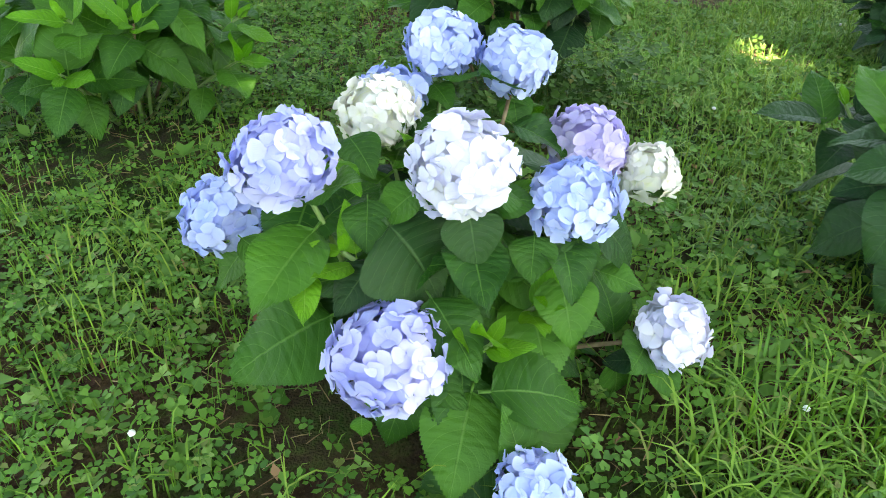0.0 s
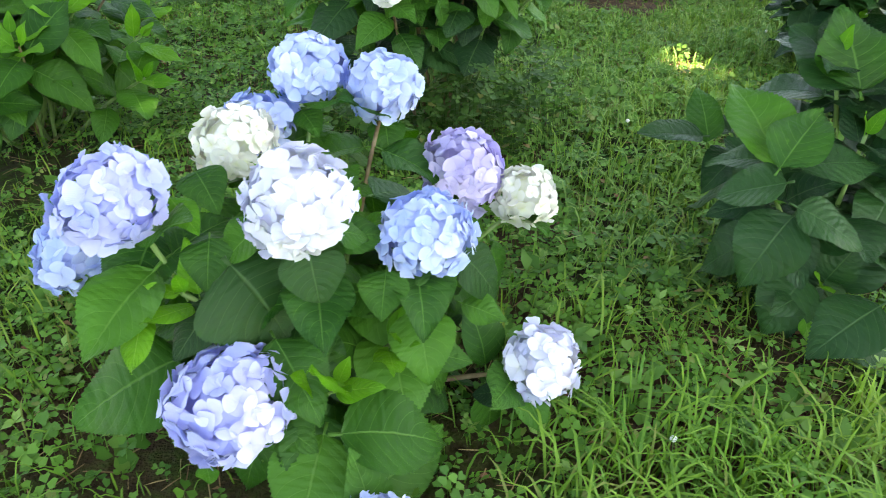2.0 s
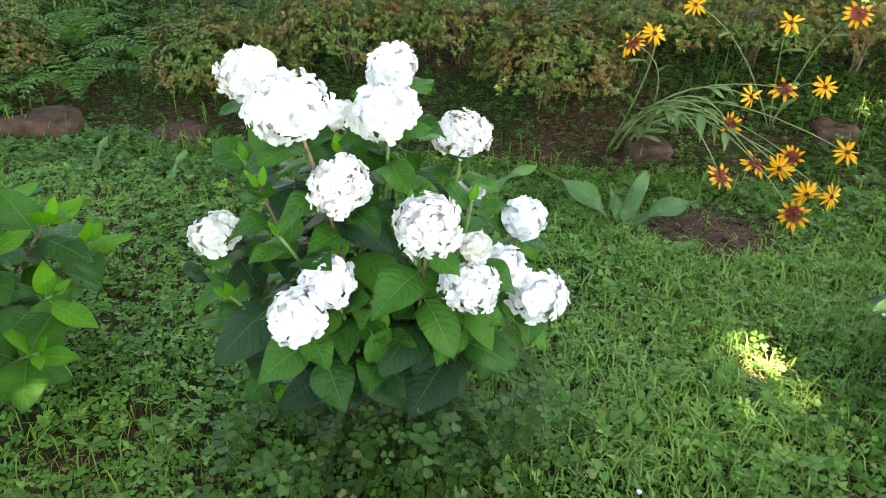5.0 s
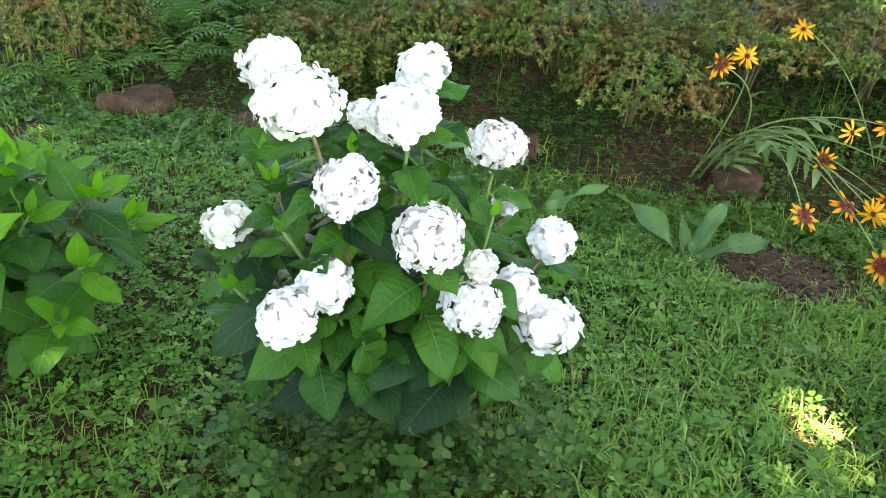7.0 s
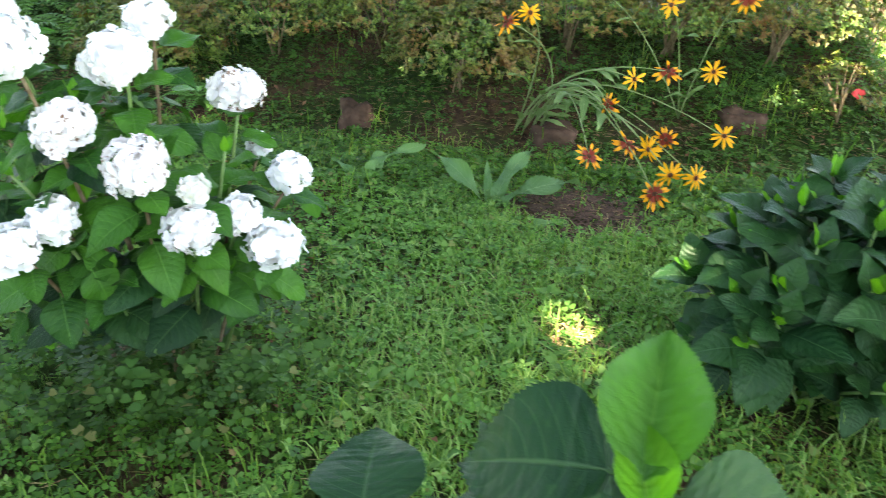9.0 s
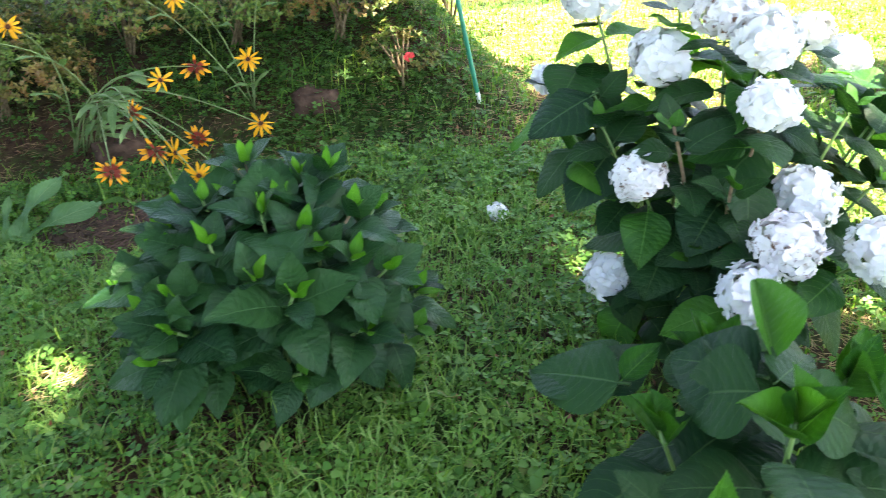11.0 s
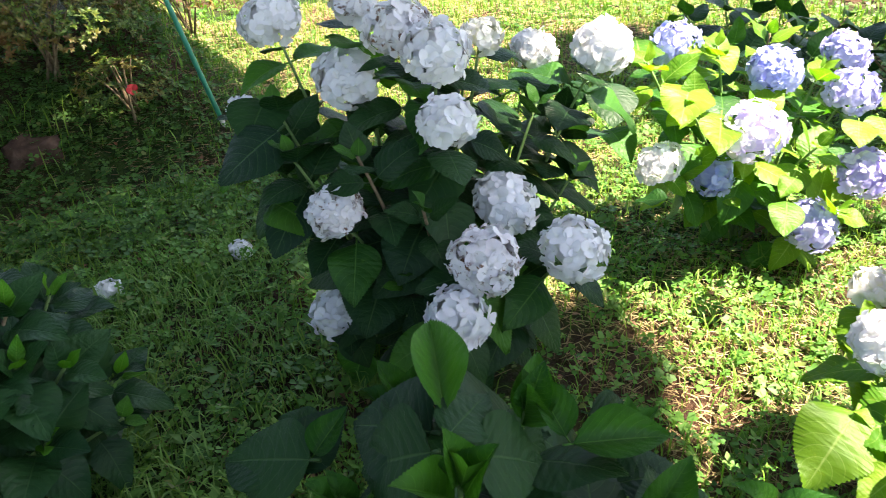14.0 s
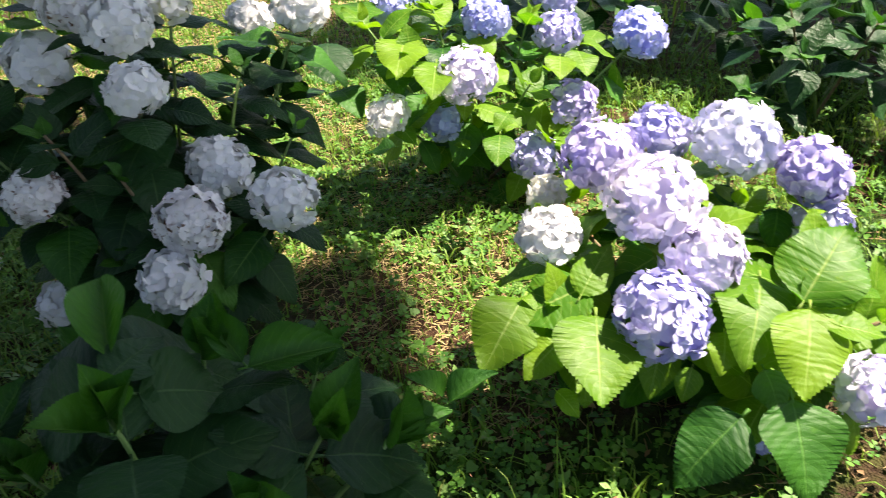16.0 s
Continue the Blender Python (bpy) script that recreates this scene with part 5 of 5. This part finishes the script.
stuff("ground_ivy", clover_patch(30000, 36, -4.4, 3.6, 4.2, 6.6, on_bank, 0.024, 0.07), IVY, "small-leaved ground cover on the shady bank foot", "ground cover")
stuff("bank_grass", blades(9000, 37, -4.4, 3.5, 4.5, 6.8, lambda x, y: on_bank(x, y) * max(0, 0.3 + noise.noise(Vector((x * 1.7, y * 1.7, 5)))), 0.17, 0.0028, 1.0), GRASS, "long grass tufts on the bank", "grass")
stuff("sunny_grass", blades(26000, 38, 2.8, 8.0, 4.3, 8.4, sunny, 0.06, 0.004), GRASS, "short sunlit grass beyond the bushes", "grass")
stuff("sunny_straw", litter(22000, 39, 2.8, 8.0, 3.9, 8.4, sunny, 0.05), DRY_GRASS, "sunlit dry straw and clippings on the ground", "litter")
stuff("edge_clover", clover_patch(5000, 40, 2.8, 8.0, 4.6, 7.5, lambda x, y: sunny(x, y) * lawn_mask(x, y), 0.018, 0.045), CLOVER, "sunlit clover beyond the bushes", "clover")
# Pale straw put where the sun spot falls, to lighten it.
stuff("dry_patch", litter(500, 52, 1.26, 1.66, 2.98, 3.34, lambda x, y: max(0, 1 - math.hypot(x - 1.46, y - 3.16) / 0.2), 0.03), DRY_GRASS, "patch of dry straw lightening the sun spot in the lawn", "litter")
# Pale clippings, laid thickly to lighten the sunlit patch of ground.
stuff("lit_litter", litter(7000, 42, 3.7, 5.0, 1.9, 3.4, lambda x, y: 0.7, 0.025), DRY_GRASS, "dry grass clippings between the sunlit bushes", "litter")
stuff("leaf_litter", litter(6000, 47, -3.4, 3.2, 4.7, 5.7, lambda x, y: 0.8, 0.03), STRAW, "brown leaf litter at the foot of the bank", "litter")
stuff("shade_weeds", clover_patch(3400, 48, -0.25, 0.8, 2.1, 3.0, lambda x, y: 0.9 * max(0, 1 - math.hypot((x - 0.28) / 0.55, (y - 2.5) / 0.45)), 0.026, 0.27), SHADED_DARK_WEED, "dark shade-coloured leafy weeds round the foot of the white hydrangea", "weeds")
stuff("mulch", litter(9000, 41, 0.75, 2.05, 3.75, 4.85, lambda x, y: max(0, 1 - math.hypot((x - 1.4) / 0.6, (y - 4.28) / 0.45)), 0.03, 3.5), BARK_MULCH, "patch of brown twigs and bark mulch", "mulch")



def outer(x, y):
    """The rest of the garden floor, outside the part walked past."""
    return 0.0 if -2.7 < x < 6.6 and 0.2 < y < 8.4 else 0.9


stuff("outer_grass", blades(60000, 43, -9, 12, -7, 10, outer, 0.10, 0.007), GRASS, "grass of the wider garden floor", "grass")
stuff("outer_clover", clover_patch(32000, 44, -9, 12, -7, 10, outer, 0.034, 0.05), CLOVER, "clover of the wider garden floor", "clover")

# white clover blossoms
blossom = bpy.data.meshes.new("clover_blossom")
bm = bmesh.new()
bmesh.ops.create_icosphere(bm, subdivisions=2, radius=0.0065)
for v in bm.verts:
    v.co *= 1 + 0.3 * noise.noise(v.co * 420)
bm.to_mesh(blossom)
bm.free()
blossom.materials.append(PETALS["w"])
blossom.uv_layers.new(name="UVMap")
for x, y in ((0.66, 0.93), (-0.55, 0.88), (0.95, 2.4), (1.9, 3.5)):
    flower = thing("clover_flower", (x, y, ground(x, y)), "small white clover blossom on a thin stalk", "clover flower", "clover flowers")
    child("blossom", blossom, flower, Matrix.Translation((0, 0, 0.075)))
    child("stalk", tube_mesh("stalk", [(0, 0, 0), (0.004, 0, 0.04), (0, 0, 0.07)], [0.001] * 3, STEM, 4), flower)


# ---- added shade trees, out of view high over the garden ----
# Ground spots (x, y, radius) let into the sun by holes cut in crowns.
GAPS = ((1.50, 3.11, 0.10), (1.61, 2.80, 0.005), (1.48, 2.60, 0.0), (1.98, 2.43, 0.0), (2.17, 2.69, 0.0), (1.43, 4.45, 0.02),
        (0.79, 2.16, 0.02), (2.48, 5.73, 0.11), (2.78, 5.61, 0.095), (2.12, 5.94, 0.05), (2.65, 4.84, 0.05), (2.72, 5.03, 0.05), (1.62, 4.2, 0.0), (2.6, 4.1, 0.0))


def added_shade_tree(foot, clumps, seed, leaf=0.18, per=1300):
    """A tall unseen tree, added for its shade: a tapered trunk, limbs to each clump of the crown, and a crown of many
    leaves.
    """
    r = np.random.default_rng(seed)
    root = thing("added_shade_tree", (*foot, ground(*foot)), "tall unseen broad-leaved tree added to shade the garden", "tree", "shade trees")
    o = np.array(root.location)
    hub = Vector((0, 0, 5.2))
    tv, tf = tube_data([(0, 0, -0.1), (0.04, 0.02, 0.4), (0.05, -0.03, 2.0), (-0.04, 0.05, 3.8), hub], [0.30, 0.22, 0.19, 0.16, 0.12], 12)
    child("trunk", mesh_of("trunk", tv, tf, BARK), root)
    centres, normals = [], []
    # each clump hangs sunward of the ground spot it is put there to shade
    for gx, gy, rad, h, *thin in clumps:
        count = int(per * (thin[0] if thin else 1))
        c = Vector((gx, gy, 0)) + SUN_DIR * (h / SUN_DIR.z)
        end = Vector(np.array(c) - o)
        child("limb", tube_mesh("limb", bezier(hub - Vector((0, 0, r.uniform(0.2, 1.8))), hub.lerp(end, 0.5) + Vector((0, 0, 0.5)), end, 8), [0.085 * (1 - 0.8 * i / 8) for i in range(9)], BARK, 6), root)
        d = r.normal(size=(count, 3))
        d /= np.linalg.norm(d, axis=1, keepdims=True)
        p = np.array(c) + d * (r.uniform(0, 1, (count, 1)) ** 0.4) * rad * np.array([[1, 1, 0.75]]) * (1 + 0.15 * r.normal(size=(count, 1)))
        centres.append(p)
        normals.append(np.tile([[0.0, 0.0, 1.0]], (count, 1)) + d * 0.4)
    p, n = np.concatenate(centres), np.concatenate(normals)
    n /= np.linalg.norm(n, axis=1, keepdims=True)
    g = p - np.array(SUN_DIR)[None] * (p[:, 2:3] / SUN_DIR.z)
    open_sky = np.zeros(len(p), dtype=bool)
    for x, y, rad in GAPS:
        open_sky |= np.hypot(g[:, 0] - x, g[:, 1] - y) < rad + 0.09
    p, n = p[~open_sky] - o, n[~open_sky]
    v, f = rosette_leaves(p, n, leaf, 2, r, 0.34)
    crown = child("crown", fast_mesh("crown", v, f, TREE_LEAF), root)
    crown["kind"] = "stuff"


added_shade_tree((0.9, -3.2), [(-3.0, 0.5, 1.3, 7.5), (-3.0, 2.6, 1.3, 8.0), (-3.0, 4.6, 1.3, 7.2), (-1.2, -0.3, 1.2, 7.6), (-1.2, 1.4, 1.2, 8.2),
                         (-1.2, 3.1, 1.2, 7.4), (-1.2, 4.8, 1.2, 7.8), (0.4, 5.6, 1.1, 7.8)], 5)
added_shade_tree((5.4, -3.2), [(0.4, -0.6, 1.1, 10.4), (0.4, 0.9, 1.1, 9.9), (0.4, 2.4, 1.1, 10.7), (0.4, 4.0, 1.1, 9.9), (1.7, -0.5, 1.0, 10.7), (1.7, 1.1, 1.0, 10.1),
                         (1.9, 2.6, 1.1, 10.7), (1.9, 4.0, 1.0, 9.9), (1.8, 5.4, 1.0, 10.4), (2.55, 0.2, 0.8, 11.7), (2.6, 1.4, 0.75, 12.1), (2.75, 2.3, 0.68, 11.6, 0.3), (2.8, 3.0, 0.6, 12.0, 0.17),
                         (3.48, 2.58, 0.30, 11.7), (3.76, 2.74, 0.13, 11.8), (2.45, 3.6, 0.75, 11.9, 0.25), (2.75, 4.1, 0.5, 11.7, 0.25), (2.4, 4.8, 0.6, 11.6), (2.55, 5.5, 0.6, 11.9), (2.85, 5.2, 0.45, 11.6), (2.6, 6.3, 0.7, 11.2), (3.12, 4.2, 0.34, 11.7), (3.2, 4.8, 0.3, 11.4), (3.05, 5.5, 0.32, 11.9), (3.5, 4.6, 0.5, 11.6, 0.16), (3.4, 5.6, 0.5, 11.7, 0.16), (3.65, 3.95, 0.4, 11.4, 0.1), (3.3, 6.4, 0.5, 11.4, 0.16)], 6)
added_shade_tree((10.6, 1.2), [(7.0, 2.7, 0.8, 7.2), (6.6, 3.9, 1.0, 7.6), (7.6, 3.0, 1.2, 7.2), (7.4, 1.4, 1.2, 7.6), (6.7, 1.2, 0.8, 7.4), (6.2, 5.0, 0.9, 7.0)], 7)
# Added behind the bank to hold sky light off it.
added_shade_tree((-0.6, 9.4), [(-5.0, 6.4, 1.3, 4.6), (-4.4, 8.2, 1.3, 5.2), (-3.6, 6.9, 1.2, 4.3), (-2.6, 5.7, 0.9, 4.6), (-1.4, 5.9, 0.8, 4.8), (2.4, 7.4, 0.9, 4.6), (-2.4, 7.2, 1.1, 4.7), (-1.3, 7.0, 1.1, 4.4), (-0.2, 7.2, 1.1, 4.8), (0.8, 7.3, 1.0, 4.5),
                         (1.7, 7.6, 0.9, 4.8), (-2.0, 8.6, 1.2, 5.2), (-0.4, 8.8, 1.2, 5.5), (1.0, 8.8, 1.2, 5.0)], 8)
# Added on the left to block the sky and darken that side.
added_shade_tree((-6.4, 0.6), [(-7.0, 0.2, 1.2, 3.2), (-7.2, 1.8, 1.2, 3.6), (-7.0, 3.4, 1.2, 3.1), (-7.3, -1.2, 1.2, 3.4), (-6.6, 1.0, 1.2, 5.2), (-6.6, 2.8, 1.2, 5.0), (-5.6, -0.8, 1.2, 5.6), (-5.2, 3.9, 1.1, 5.4)], 9)
